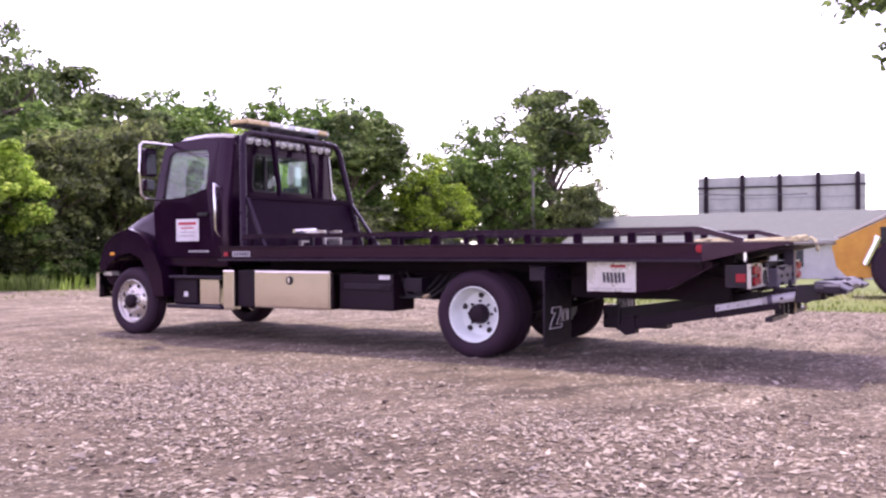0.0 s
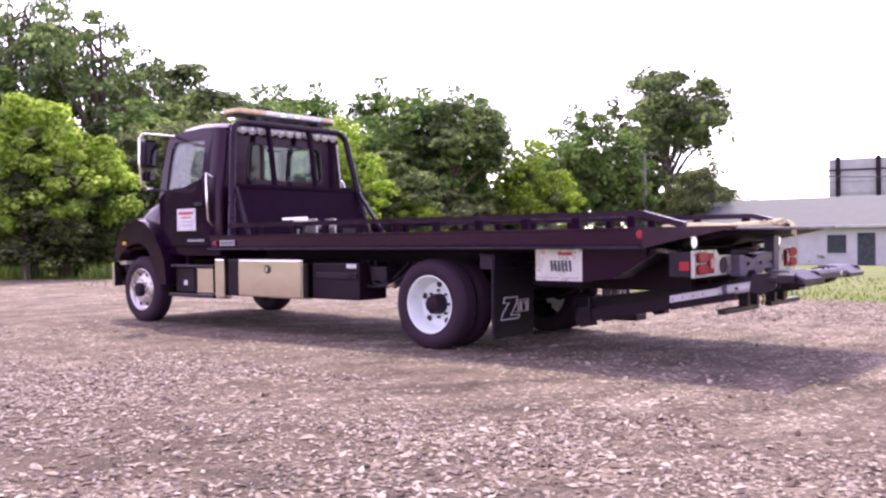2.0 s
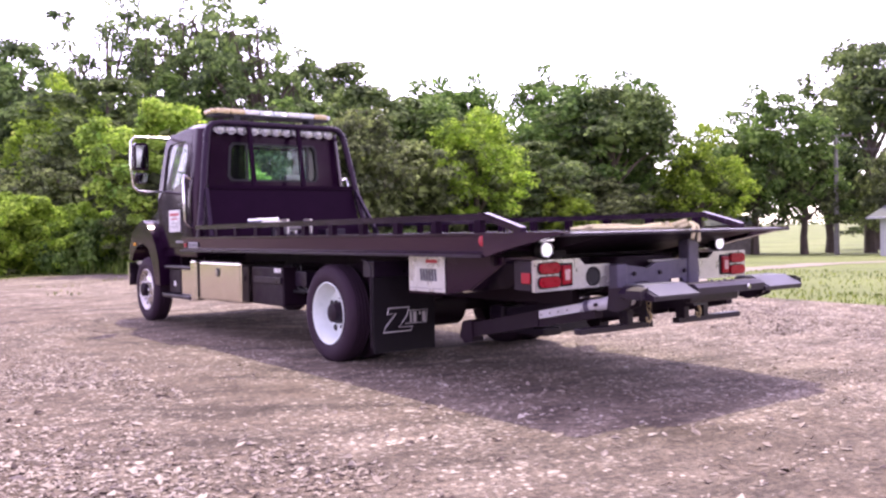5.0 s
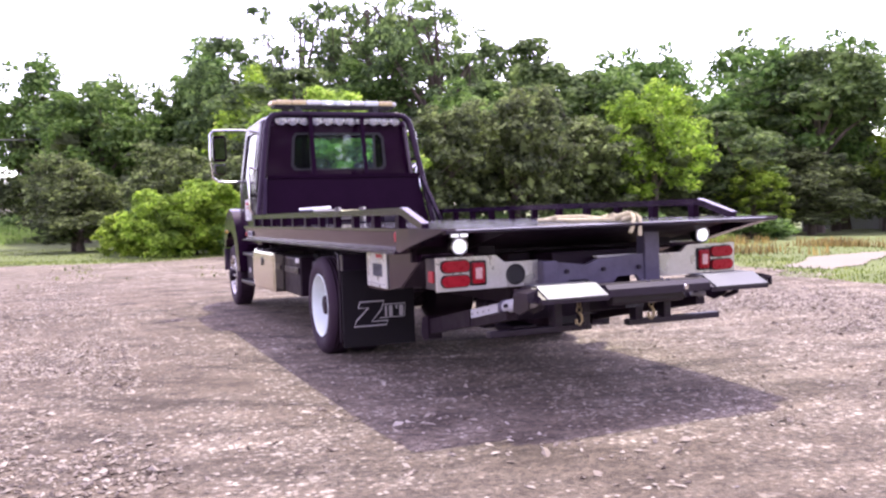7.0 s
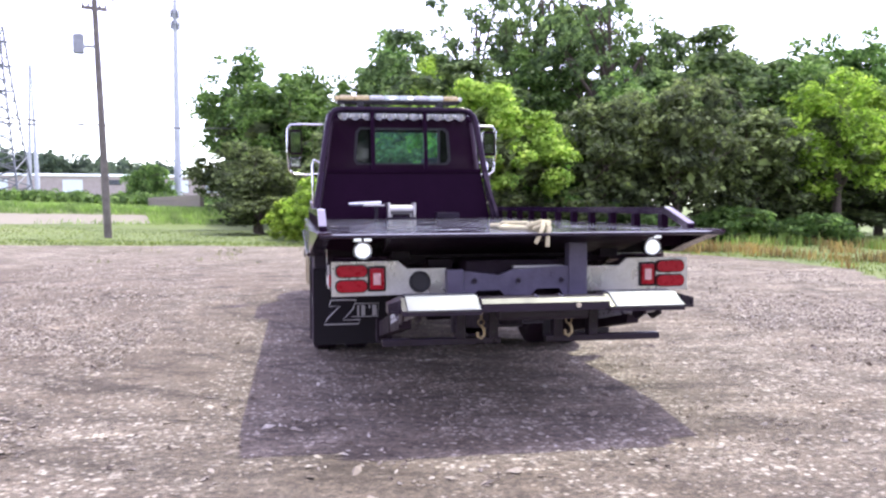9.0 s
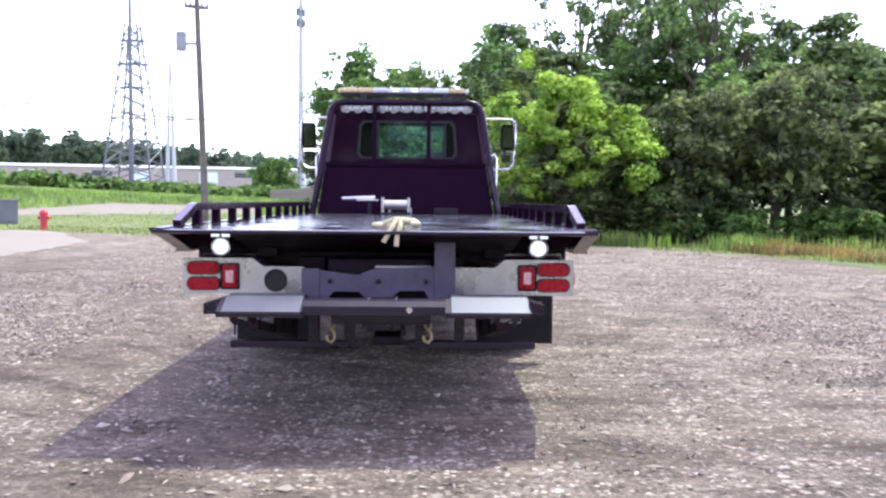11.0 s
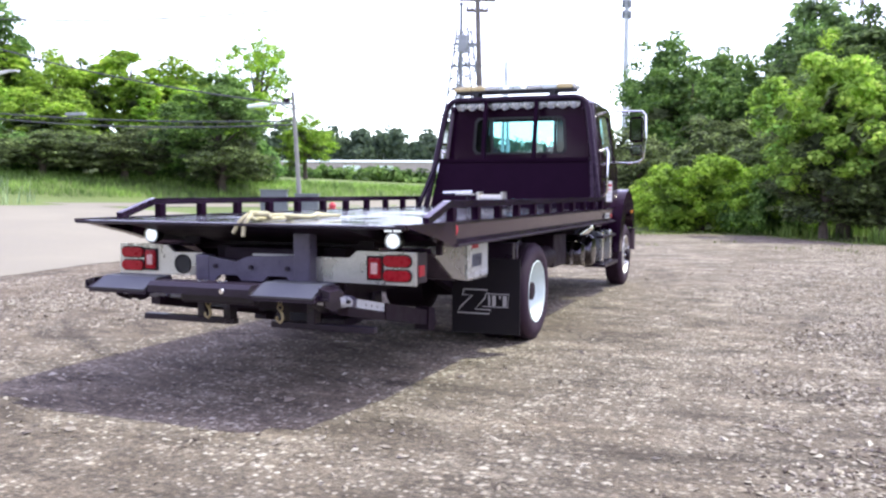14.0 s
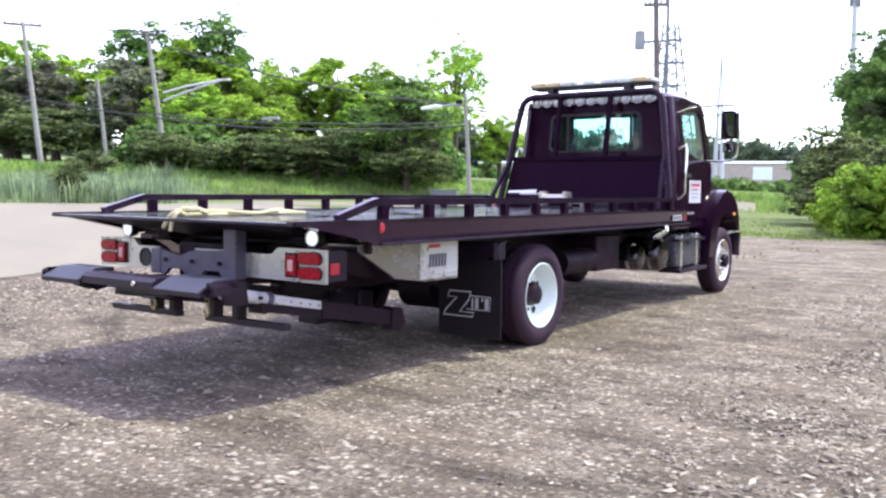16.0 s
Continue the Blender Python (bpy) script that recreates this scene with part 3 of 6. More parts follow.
def tyre(name, parent, cx, cy, width, flip):
    """Tyre with rounded shoulders and grooved tread, its outer face at cx; flip -1 faces -x."""
    w = width
    prof = [(0.02, 0.272), (0.004, 0.30), (0.0, 0.345), (0.008, 0.385), (0.028, 0.412), (0.045, 0.420)]
    for k in range(4):
        a = 0.05 + (w - 0.1) * (k + 0.5) / 4
        prof += [(a - 0.012, 0.425), (a - 0.006, 0.412), (a + 0.006, 0.412), (a + 0.012, 0.425)]
    prof += [(w - 0.045, 0.420), (w - 0.028, 0.412), (w - 0.008, 0.385), (w, 0.345), (w - 0.004, 0.30), (w - 0.02, 0.272)]
    bm = lathe([(-flip * a, r) for a, r in prof], (cx, cy, WHEEL_Z), "x", 48, close=True)
    return part(name, bm, RUBBER, parent, smooth=True)


def lug_nuts(parent, x, cy, radius, count, flip, size=0.016, length=0.035, material=CHROME):
    for k in range(count):
        t = 2 * math.pi * k / count
        bm = lathe([(0, size), (flip * length * 0.8, size), (flip * length, size * 0.6)], (x, cy + radius * math.cos(t), WHEEL_Z + radius * math.sin(t)), "x", 6)
        part("lug_nut", bm, material, parent)


def rear_wheel(side):
    face = 1.20 * side
    wheel = tyre("rear_wheel", truck, face, 0.0, 0.225, side)
    tyre("inner_tyre", wheel, face - 0.27 * side, 0.0, 0.225, side)
    s = -side
    rim = [(0.012, 0.272), (0.008, 0.266), (0.012, 0.258), (0.035, 0.250), (0.06, 0.236), (0.125, 0.226), (0.150, 0.205), (0.160, 0.16), (0.162, 0.09)]
    bm = lathe([(s * a, r) for a, r in rim], (face, 0, WHEEL_Z), "x", 48, close=True)
    part("rim", bm, WHITE, wheel, "deep white steel rim", True)
    for k in range(5):
        t = 2 * math.pi * (k + 0.3) / 5
        c = (face + s * 0.154, 0.185 * math.cos(t), WHEEL_Z + 0.185 * math.sin(t))
        part("hand_hole", lathe([(0, 0.030), (-s * 0.006, 0.030)], c, "x", 16), BLACK, wheel)
    lug_nuts(wheel, face + s * 0.16, 0, 0.125, 8, side, 0.014, 0.03, STEEL)
    hub = [(0.162, 0.098), (0.10, 0.095), (0.085, 0.085), (0.05, 0.078), (0.042, 0.05)]
    part("axle_hub", lathe([(s * a, r) for a, r in hub], (face, 0, WHEEL_Z), "x", 24), FRAME, wheel, smooth=True)


def front_wheel(side):
    face, cy = 1.13 * side, 4.98
    wheel = tyre("front_wheel", truck, face, cy, 0.235, side)
    s = -side
    rim = [(0.012, 0.272), (0.006, 0.264), (0.014, 0.254), (0.05, 0.240), (0.062, 0.215), (0.045, 0.180), (0.02, 0.130), (0.012, 0.085)]
    part("rim", lathe([(s * a, r) for a, r in rim], (face, cy, WHEEL_Z), "x", 48, close=True), ALU, wheel, "bright polished wheel rim", True)
    for k in range(8):
        t = 2 * math.pi * (k + 0.5) / 8
        c = (face + s * 0.047, cy + 0.2 * math.cos(t), WHEEL_Z + 0.2 * math.sin(t))
        part("hand_hole", lathe([(0, 0.024), (side * 0.004, 0.024)], c, "x", 14), BLACK, wheel)
    lug_nuts(wheel, face + s * 0.018, cy, 0.125, 8, side)
    hub = [(0.03, 0.092), (-0.03, 0.088), (-0.05, 0.07), (-0.056, 0.03)]
    part("hub_cap", lathe([(s * a, r) for a, r in hub], (face, cy, WHEEL_Z), "x", 24), FRAME, wheel, smooth=True)


for side in (-1, 1):
    rear_wheel(side)
    front_wheel(side)

# chassis
for side in (-1, 1):
    part("chassis_rail", box(side * 0.40, side * 0.47, -2.25, 5.4, 0.57, 0.80), FRAME, truck)
    part("subframe_rail", box(side * 0.34, side * 0.50, -2.3, 3.2, 0.805, 0.915), FRAME, truck)
    part("leaf_spring", prism([(-0.75, 0.60), (-0.3, 0.47), (0.3, 0.47), (0.75, 0.60), (0.75, 0.56), (0.3, 0.40), (-0.3, 0.40), (-0.75, 0.56)], "x", side * 0.50, side * 0.58), FRAME, truck)
    part("front_spring", prism([(4.3, 0.58), (4.98, 0.44), (5.6, 0.58), (5.6, 0.54), (4.98, 0.37), (4.3, 0.54)], "x", side * 0.42, side * 0.50), FRAME, truck)
part("rear_axle", lathe([(-0.95, 0.07), (-0.25, 0.08), (-0.18, 0.2), (0.18, 0.2), (0.25, 0.08), (0.95, 0.07)], (0, 0, 0.43), "x", 24), FRAME, truck, smooth=True)
part("front_axle", box(-0.9, 0.9, 4.93, 5.03, 0.36, 0.46), FRAME, truck)
part("drive_shaft", tube([(0, 0.1, 0.48), (0, 3.4, 0.62)], 0.05), FRAME, truck, smooth=True)
part("gearbox", box(-0.28, 0.28, 3.2, 4.6, 0.45, 0.95, 0.05), FRAME, truck)
for y in (-1.9, -0.9, 0.9, 1.8, 2.7):
    part("cross_member", box(-0.40, 0.40, y - 0.05, y + 0.05, 0.60, 0.76), FRAME, truck)
part("hydraulic_cylinder", tube([(0, -0.6, 0.66), (0, 2.0, 0.74)], 0.06), FRAME, truck, smooth=True)
part("hydraulic_rod", tube([(0, -1.6, 0.62), (0, -0.6, 0.66)], 0.03), CHROME, truck, smooth=True)

# cab: hollow shell with real openings
CAB_Y0, CAB_Y1 = 3.42, 4.58
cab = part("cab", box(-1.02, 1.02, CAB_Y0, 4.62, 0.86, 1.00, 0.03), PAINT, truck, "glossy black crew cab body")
outer = [(-0.95, CAB_Y0, 0.98), (0.95, CAB_Y0, 0.98), (0.95, CAB_Y0, 1.60), (0.87, CAB_Y0, 2.36), (0.84, CAB_Y0, 2.44), (-0.84, CAB_Y0, 2.44), (-0.87, CAB_Y0, 2.36), (-0.95, CAB_Y0, 1.60)]
inner = [(-0.57, CAB_Y0, 1.775), (0.59, CAB_Y0, 1.775), (0.63, CAB_Y0, 1.83), (0.605, CAB_Y0, 2.19), (0.56, CAB_Y0, 2.245), (-0.54, CAB_Y0, 2.245), (-0.585, CAB_Y0, 2.19), (-0.61, CAB_Y0, 1.83)]
part("rear_wall", frame_wall(outer, inner, (0, 0.05, 0)), PAINT, cab)
part("rear_window", frame_wall([Vector(p) + Vector((0, -0.006, 0)) for p in inner], [Vector((p[0] * 0.95, p[1] - 0.006, 2.0 + (p[2] - 2.0) * 0.90)) for p in inner], (0, 0.02, 0), bevel=0.003), BLACK, cab, "black rubber window seal")
# sliding window: a clear middle pane between two dark fixed ones
for x in (-0.352, 0.475):
    part("window_bar", box(x - 0.016, x + 0.016, CAB_Y0 - 0.004, CAB_Y0 + 0.02, 1.775, 2.245, 0.003), BLACK, cab)
part("rear_window_pane", box(-0.336, 0.459, CAB_Y0 + 0.022, CAB_Y0 + 0.028, 1.776, 2.244, 0), CLEARPANE, cab, "clear sliding window pane").visible_shadow = False
for x0, x1, low0, low1 in ((-0.61, -0.368, 1.82, 1.776), (0.491, 0.63, 1.776, 1.82)):
    part("side_window_pane", prism([(x0, low0), (x1, low1), (x1, 2.20 if x1 > 0 else 2.244), (x0, 2.244 if x1 > 0 else 2.20)], "y", CAB_Y0 + 0.022, CAB_Y0 + 0.028, 0), DIMPANE, cab, "dark fixed window pane").visible_shadow = False
for side in (-1, 1):
    b, t = 1.045 * side, 0.945 * side

    def skin(y, z, side=side):
        """A point on the cab's side: upright below the belt, leaning in above it."""
        k = max(0.0, (z - 1.60) / 0.8)
        return (side * (1.045 - 0.10 * k), y, z)

    outer = [skin(3.62, 0.98), skin(4.62, 0.98), skin(4.66, 1.58), skin(4.62, 1.95), skin(4.55, 2.33), skin(4.42, 2.40), skin(3.75, 2.40), skin(3.62, 2.36)]
    inner = [skin(3.76, 1.80), skin(4.12, 1.71), skin(4.50, 1.69), skin(4.49, 1.95), skin(4.45, 2.22), skin(4.38, 2.28), skin(3.83, 2.28), skin(3.76, 2.22)]
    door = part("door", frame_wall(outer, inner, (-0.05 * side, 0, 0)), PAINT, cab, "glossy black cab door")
    pane = frame_wall(inner, [Vector(p) * 0.001 + Vector(skin(4.13, 1.98)) * 0.999 for p in inner], (-0.006 * side, 0, 0), bevel=0)
    bmesh.ops.translate(pane, vec=(-0.022 * side, 0, 0), verts=pane.verts)
    part("door_window", pane, SIDEWINDOW, cab, "clear side window").visible_shadow = False
    outer = [skin(3.42, 0.98), skin(3.61, 0.98), skin(3.61, 1.60), skin(3.61, 2.40), skin(3.42, 2.40), skin(3.42, 1.60)]
    rings = []
    for z in (0.98, 1.60, 2.0, 2.40):
        edge = abs(skin(3.612, z)[0])
        arc = [(edge, 3.612), (edge, 3.50), (edge - 0.014, 3.455), (edge - 0.045, 3.42), (edge - 0.09, 3.405)]
        rings.append([(side * x, y, z) for x, y in arc + [(edge - 0.10, 3.47), (edge - 0.05, 3.50), (edge - 0.05, 3.612)]])
    part("corner_panel", loft(rings), PAINT, cab, smooth=True)
    part("door_trim", box(side * 0.93, side * 0.985, 3.64, 4.58, 1.02, 1.64, 0.02), TRIM, cab, "grey inner door trim")
    part("door_handle", box(side * 1.045, side * 1.075, 3.70, 3.86, 1.47, 1.51, 0.008), BLACK, cab)
    hinge = side * 1.075
    part("grab_handle", tube([(side * 1.03, 3.53, 1.80), (hinge + 0.03 * side, 3.55, 1.84), (hinge + 0.05 * side, 3.52, 1.78), (hinge + 0.05 * side, 3.50, 1.30), (hinge, 3.50, 1.24), (side * 1.03, 3.50, 1.22)], 0.017), CHROME, cab, "chrome grab handle", True)
    # paper sign on the door: no readable words
    sign = part("door_sign", box(side * 1.047, side * 1.053, 3.86, 4.25, 1.17, 1.44, 0.003), PLATEWHITE, cab, "white door sign with red heading")
    for z, h, w, mat_ in ((1.385, 0.032, 0.30, BAR_RED), (1.33, 0.014, 0.22, BAR_RED), (1.28, 0.012, 0.26, BAR_GREY), (1.235, 0.014, 0.24, BAR_GREY)):
        part("sign_bar", box(side * 1.053, side * 1.056, 4.055 - w / 2, 4.055 + w / 2, z - h / 2, z + h / 2, 0), mat_, cab)
    for k in range(7):
        part("lettering_bar", box(side * 1.047, side * 1.05, 3.70 + 0.05 * k, 3.735 + 0.05 * k, 1.035, 1.06, 0), BAR_GREY, cab)
    # mirrors on chrome arms
    mx = side * 1.335
    mirror = part("side_mirror", prism([(mx - 0.08, 1.95), (mx + 0.08, 1.95), (mx + 0.09, 2.0), (mx + 0.085, 2.26), (mx + 0.06, 2.29), (mx - 0.06, 2.29), (mx - 0.085, 2.26), (mx - 0.09, 2.0)], "y", 4.36, 4.46, 0.02), PAINT, truck, "black side mirror on chrome arm")
    part("mirror_glass", prism([(mx - 0.068, 1.98), (mx + 0.068, 1.98), (mx + 0.068, 2.26), (mx - 0.068, 2.26)], "y", 4.352, 4.358, 0.002), MIRRORGLASS, mirror)
    part("spot_mirror", box(mx - 0.075, mx + 0.075, 4.37, 4.45, 1.78, 1.92, 0.03), PAINT, mirror)
    part("spot_mirror_glass", box(mx - 0.058, mx + 0.058, 4.362, 4.368, 1.795, 1.905, 0.003), MIRRORGLASS, mirror)
    ax = side * 1.44
    part("mirror_arm", tube([(side * 0.97, 4.40, 2.36), (side * 1.2, 4.42, 2.365), (ax - 0.04 * side, 4.43, 2.36), (ax, 4.43, 2.31), (ax + 0.01 * side, 4.43, 2.0), (ax - 0.02 * side, 4.43, 1.74), (ax - 0.08 * side, 4.43, 1.69), (side * 1.2, 4.46, 1.68), (side * 1.03, 4.50, 1.69)], 0.016), CHROME, mirror, "chrome tube arm", True)
    # fender, step, bumper corner
    arch = [(4.38, 0.50), (4.42, 0.80), (4.53, 1.00), (4.68, 1.17), (4.84, 1.285), (5.02, 1.335), (5.26, 1.275), (5.46, 1.155), (5.56, 0.97), (5.59, 0.80), (5.48, 0.79), (5.40, 0.90), (5.22, 1.00), (4.98, 1.03), (4.80, 0.96), (4.68, 0.80), (4.60, 0.62), (4.56, 0.50)]
    fender = part("front_fender", prism(arch, "x", side * 0.70, side * 1.14, 0.05), PAINT, truck, "glossy black wheel-arch fender", True)
    part("side_marker", box(side * 1.14, side * 1.152, 5.28, 5.36, 1.00, 1.04, 0.006), AMBER, fender)
    part("headlight", prism([(5.50, 0.74), (5.62, 0.74), (5.59, 0.88), (5.46, 0.92)], "x", side * 0.72, side * 1.02, 0.02), CLEAR, truck)
    part("door_step", box(side * 0.86, side * 1.13, 3.42, 4.34, 0.36, 0.405, 0.012), STEEL, truck)
    part("upper_step", box(side * 0.92, side * 1.10, 3.45, 4.34, 0.72, 0.755, 0.012), STEEL, truck)
    for y in (3.50, 4.28):
        part("step_bracket", box(side * 0.80, side * 0.90, y - 0.03, y + 0.03, 0.40, 0.86), FRAME, truck)
# roof, windscreen, dash, seats
roof = []
for y, z, w in ((3.40, 2.36, 0.90), (3.42, 2.43, 0.90), (3.55, 2.475, 0.92), (3.9, 2.50, 0.92), (4.3, 2.48, 0.91), (4.48, 2.42, 0.90), (4.56, 2.34, 0.89)):
    roof.append([(w * a, y, 2.32 + (z - 2.32) * b) for a, b in ((-1.02, 0), (-1.0, 0.6), (-0.9, 0.92), (-0.5, 1), (0.5, 1), (0.9, 0.92), (1.0, 0.6), (1.02, 0))])
part("roof", loft(roof), PAINT, cab, smooth=True)
outer = [(-1.0, 4.68, 1.55), (1.0, 4.68, 1.55), (0.92, 4.55, 2.36), (-0.92, 4.55, 2.36)]
inner = [(-0.90, 4.665, 1.64), (0.90, 4.665, 1.64), (0.84, 4.565, 2.28), (-0.84, 4.565, 2.28)]
part("headliner", box(-0.86, 0.86, 3.50, 4.48, 2.315, 2.335, 0.004), TRIM, cab, "pale grey headliner")
part("windscreen_frame", frame_wall(outer, inner, (0, -0.05, -0.01)), PAINT, cab)
part("windscreen", loft([[(p[0], p[1] - d, p[2]) for p in inner] for d in (0.020, 0.026)]), WINDOW, cab).visible_shadow = False
part("dashboard", box(-0.95, 0.95, 4.15, 4.55, 1.20, 1.62, 0.06), SEAT, cab)
for x in (-0.5, 0.42):
    seat = part("cab_seat", box(x - 0.25, x + 0.25, 3.62, 3.76, 1.20, 1.74, 0.05), SEAT, cab)
    part("headrest", box(x - 0.14, x + 0.14, 3.64, 3.73, 1.72, 1.88, 0.04), SEAT, cab)
    part("seat_cushion", box(x - 0.25, x + 0.25, 3.56, 4.05, 1.08, 1.24, 0.05), SEAT, cab)
part("steering_wheel", lathe([(0.0, 0.20), (0.012, 0.215), (0.0, 0.23), (-0.012, 0.215)], (-0.5, 4.12, 1.62), "y", 32, close=True), BLACK, cab, smooth=True)
# hood and grille
hood = []
for y, z, w in ((4.60, 1.645, 1.0), (4.75, 1.615, 1.0), (5.05, 1.515, 0.99), (5.30, 1.415, 0.96), (5.48, 1.30, 0.92), (5.58, 1.12, 0.88), (5.61, 0.66, 0.86)):
    low = 1.0 if y < 5.45 else 0.62
    hood.append([(-w, y, low), (-w, y, z - 0.16), (-w * 0.93, y, z - 0.05), (-w * 0.6, y, z), (0, y, z + 0.015), (w * 0.6, y, z), (w * 0.93, y, z - 0.05), (w, y, z - 0.16), (w, y, low)])
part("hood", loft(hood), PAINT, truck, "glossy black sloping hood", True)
grille = part("grille", box(-0.5, 0.5, 5.60, 5.64, 0.68, 1.04, 0.02), STEEL, truck)
for k in range(5):
    part("grille_slat", box(-0.47, 0.47, 5.64, 5.66, 0.72 + 0.065 * k, 0.75 + 0.065 * k, 0.006), CHROME, grille)
part("front_bumper", prism([(-1.15, 5.575), (-1.15, 5.63), (-0.95, 5.73), (0.95, 5.73), (1.15, 5.63), (1.15, 5.575)], "z", 0.46, 0.775, 0.03), CHROME, truck, "bright front bumper")

# flat deck
deck = part("deck", prism([(-1.215, 3.30), (-1.215, -2.2), (-1.185, -2.88), (1.185, -2.88), (1.215, -2.2), (1.215, 3.30)], "z", 1.072, 1.097, 0.004), DECK, truck, "grey steel loading deck")
for side in (-1, 1):
    prof = [(side * 1.17, 0.938), (side * 1.255, 0.938), (side * 1.255, 0.958), (side * 1.204, 0.965), (side * 1.226, 1.080), (side * 1.243, 1.086), (side * 1.243, 1.104), (side * 1.17, 1.104)]
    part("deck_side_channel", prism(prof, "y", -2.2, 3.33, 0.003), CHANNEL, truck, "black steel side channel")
    part("rub_edge", box(side * 1.2555, side * 1.262, -2.2, 3.33, 0.939, 0.956, 0.002), STEEL, truck)
    wedge = [[(side * (a + dx), y, z) for a, z in ((1.16, z0), (1.243, z0), (1.243, 1.104), (1.16, 1.104))] for y, z0, dx in ((-2.203, 0.940, 0), (-2.42, 0.992, -0.008), (-2.90, 1.088, -0.036))]
    part("tail_wedge", loft(wedge), CHANNEL, truck, "tapered black deck tail")
    part("tail_gusset", prism([(side * 1.16, 1.070), (side * 0.80, 1.070), (side * 0.80, 1.04), (side * 0.98, 0.975), (side * 1.16, 0.995)], "y", -2.40, -2.06, 0.004), BEDPAINT, truck)
    part("deck_beam", box(side * 0.62, side * 0.74, -2.35, 3.2, 0.92, 1.070), FRAME, truck)
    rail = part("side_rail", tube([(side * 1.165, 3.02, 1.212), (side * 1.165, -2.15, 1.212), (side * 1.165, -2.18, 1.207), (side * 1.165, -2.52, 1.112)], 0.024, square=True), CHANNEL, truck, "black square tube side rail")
    for k in range(11):
        y = 2.92 - 0.50 * k
        part("rail_post", box(side * 1.14, side * 1.19, y - 0.035, y + 0.035, 1.098, 1.190, 0.004), BEDPAINT, rail)
    for y in (2.4, 1.65, 0.9, 0.15, -0.6, -1.35):
        part("stake_pocket", box(side * 1.03, side * 1.09, y - 0.06, y + 0.06, 1.098, 1.106, 0.002), FRAME, deck)
    part("side_reflector", lathe([(0, 0.036), (side * 0.012, 0.034), (side * 0.016, 0.025)], (side * 1.226, -2.185, 1.050), "x", 20), REDLIT, truck, "glowing red side marker", True)
    part("front_side_marker", box(side * 1.226, side * 1.236, 3.20, 3.26, 0.99, 1.035, 0.004), REDLIT, truck)
    tag = part("deck_badge", box(side * 1.226, side * 1.231, 2.86, 3.13, 0.985, 1.045, 0.002), BAR_GREY, truck, "small grey maker's badge")
    for k in range(6):
        part("badge_bar", box(side * 1.2305, side * 1.2325, 2.88 + 0.04 * k, 2.905 + 0.04 * k, 0.998, 1.032, 0), BAR_DARK, tag)
for k in range(14):
    y = -2.3 + 0.4 * k
    part("deck_cross_member", box(-1.14, 1.14, y - 0.03, y + 0.03, 0.99, 1.070), FRAME, truck)
part("tail_bulkhead", box(-1.13, 1.13, -2.18, -2.14, 0.88, 1.068, 0.004), FRAME, truck)
part("deck_tail_lip", prism([(-2.88, 1.097), (-2.915, 1.092), (-2.915, 1.078), (-2.88, 1.072)], "x", -1.19, 1.19, 0.002), STEEL, truck)
part("tail_sheet", prism([(-2.86, 1.070), (-2.10, 1.070), (-2.10, 0.93), (-2.14, 0.93)], "x", -0.79, 0.79, 0.003), FRAME, truck)

# headboard rack behind the cab
def rack_point(x, z):
    return (x, 3.06 + 0.22 * (z - 1.08) / 1.36, z)


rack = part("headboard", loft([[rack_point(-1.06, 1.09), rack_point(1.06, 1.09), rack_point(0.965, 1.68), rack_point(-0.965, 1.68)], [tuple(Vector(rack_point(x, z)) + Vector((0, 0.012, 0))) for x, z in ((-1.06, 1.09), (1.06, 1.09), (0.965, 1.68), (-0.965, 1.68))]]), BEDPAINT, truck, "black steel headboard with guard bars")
hoop = [(-1.12, 1.09), (-1.035, 1.60), (-0.965, 2.05), (-0.925, 2.30), (-0.90, 2.38), (-0.845, 2.435), (-0.75, 2.455)]
hoop += [(-x, z) for x, z in hoop[::-1]]
part("hoop_tube", tube([rack_point(x, z) for x, z in hoop], 0.040, 14), HOOP, rack, smooth=True)
part("rack_crossbar", tube([rack_point(-0.97, 1.69), rack_point(0.97, 1.69)], 0.024, square=True), BEDPAINT, rack)
for x in (-0.385, 0.275):
    part("guard_bar", tube([rack_point(x, 1.69), rack_point(x, 2.44)], 0.024, square=True), BEDPAINT, rack)
for side in (-1, 1):
    part("rack_brace", tube([(side * 1.0, 3.12, 1.66), (side * 1.10, 2.76, 1.10)], 0.020, square=True), HOOP, rack)
    part("rack_foot", box(side * 1.06, side * 1.16, 2.98, 3.14, 1.086, 1.11, 0.006), BEDPAINT, rack)
lamp_row = part("work_light_row", box(-0.80, 0.80, 3.345, 3.39, 2.352, 2.425, 0.010), LAMPRIM, rack)
for k in range(11):
    x = -0.74 + 0.148 * k
    part("work_light", lathe([(0.04, 0.045), (0.0, 0.064), (-0.012, 0.067), (-0.016, 0.058)], (x, 3.335, 2.394), "y", 18), LAMPRIM, lamp_row, "round chrome work light", True)
    part("work_light_lens", lathe([(-0.014, 0.056), (-0.024, 0.043), (-0.028, 0.02)], (x, 3.335, 2.394), "y", 18), LAMPGLASS, lamp_row, smooth=True)
beacon = part("light_bar", box(-0.81, 0.73, 3.30, 3.56, 2.545, 2.572, 0.008), BLACK, truck, "low amber and clear beacon bar")
for k in range(8):
    x0 = -0.79 + 0.1875 * k
    tint = (PALEAMBER, PALEAMBER, CLEAR, WHITE, WHITE, CLEAR, WHITE, PALEAMBER)[k]
    part("beacon_lens", box(x0 + 0.001, x0 + 0.1865, 3.29, 3.57, 2.573, 2.634, 0.02), tint, beacon, "faded amber lens" if tint is PALEAMBER else "clear lens")
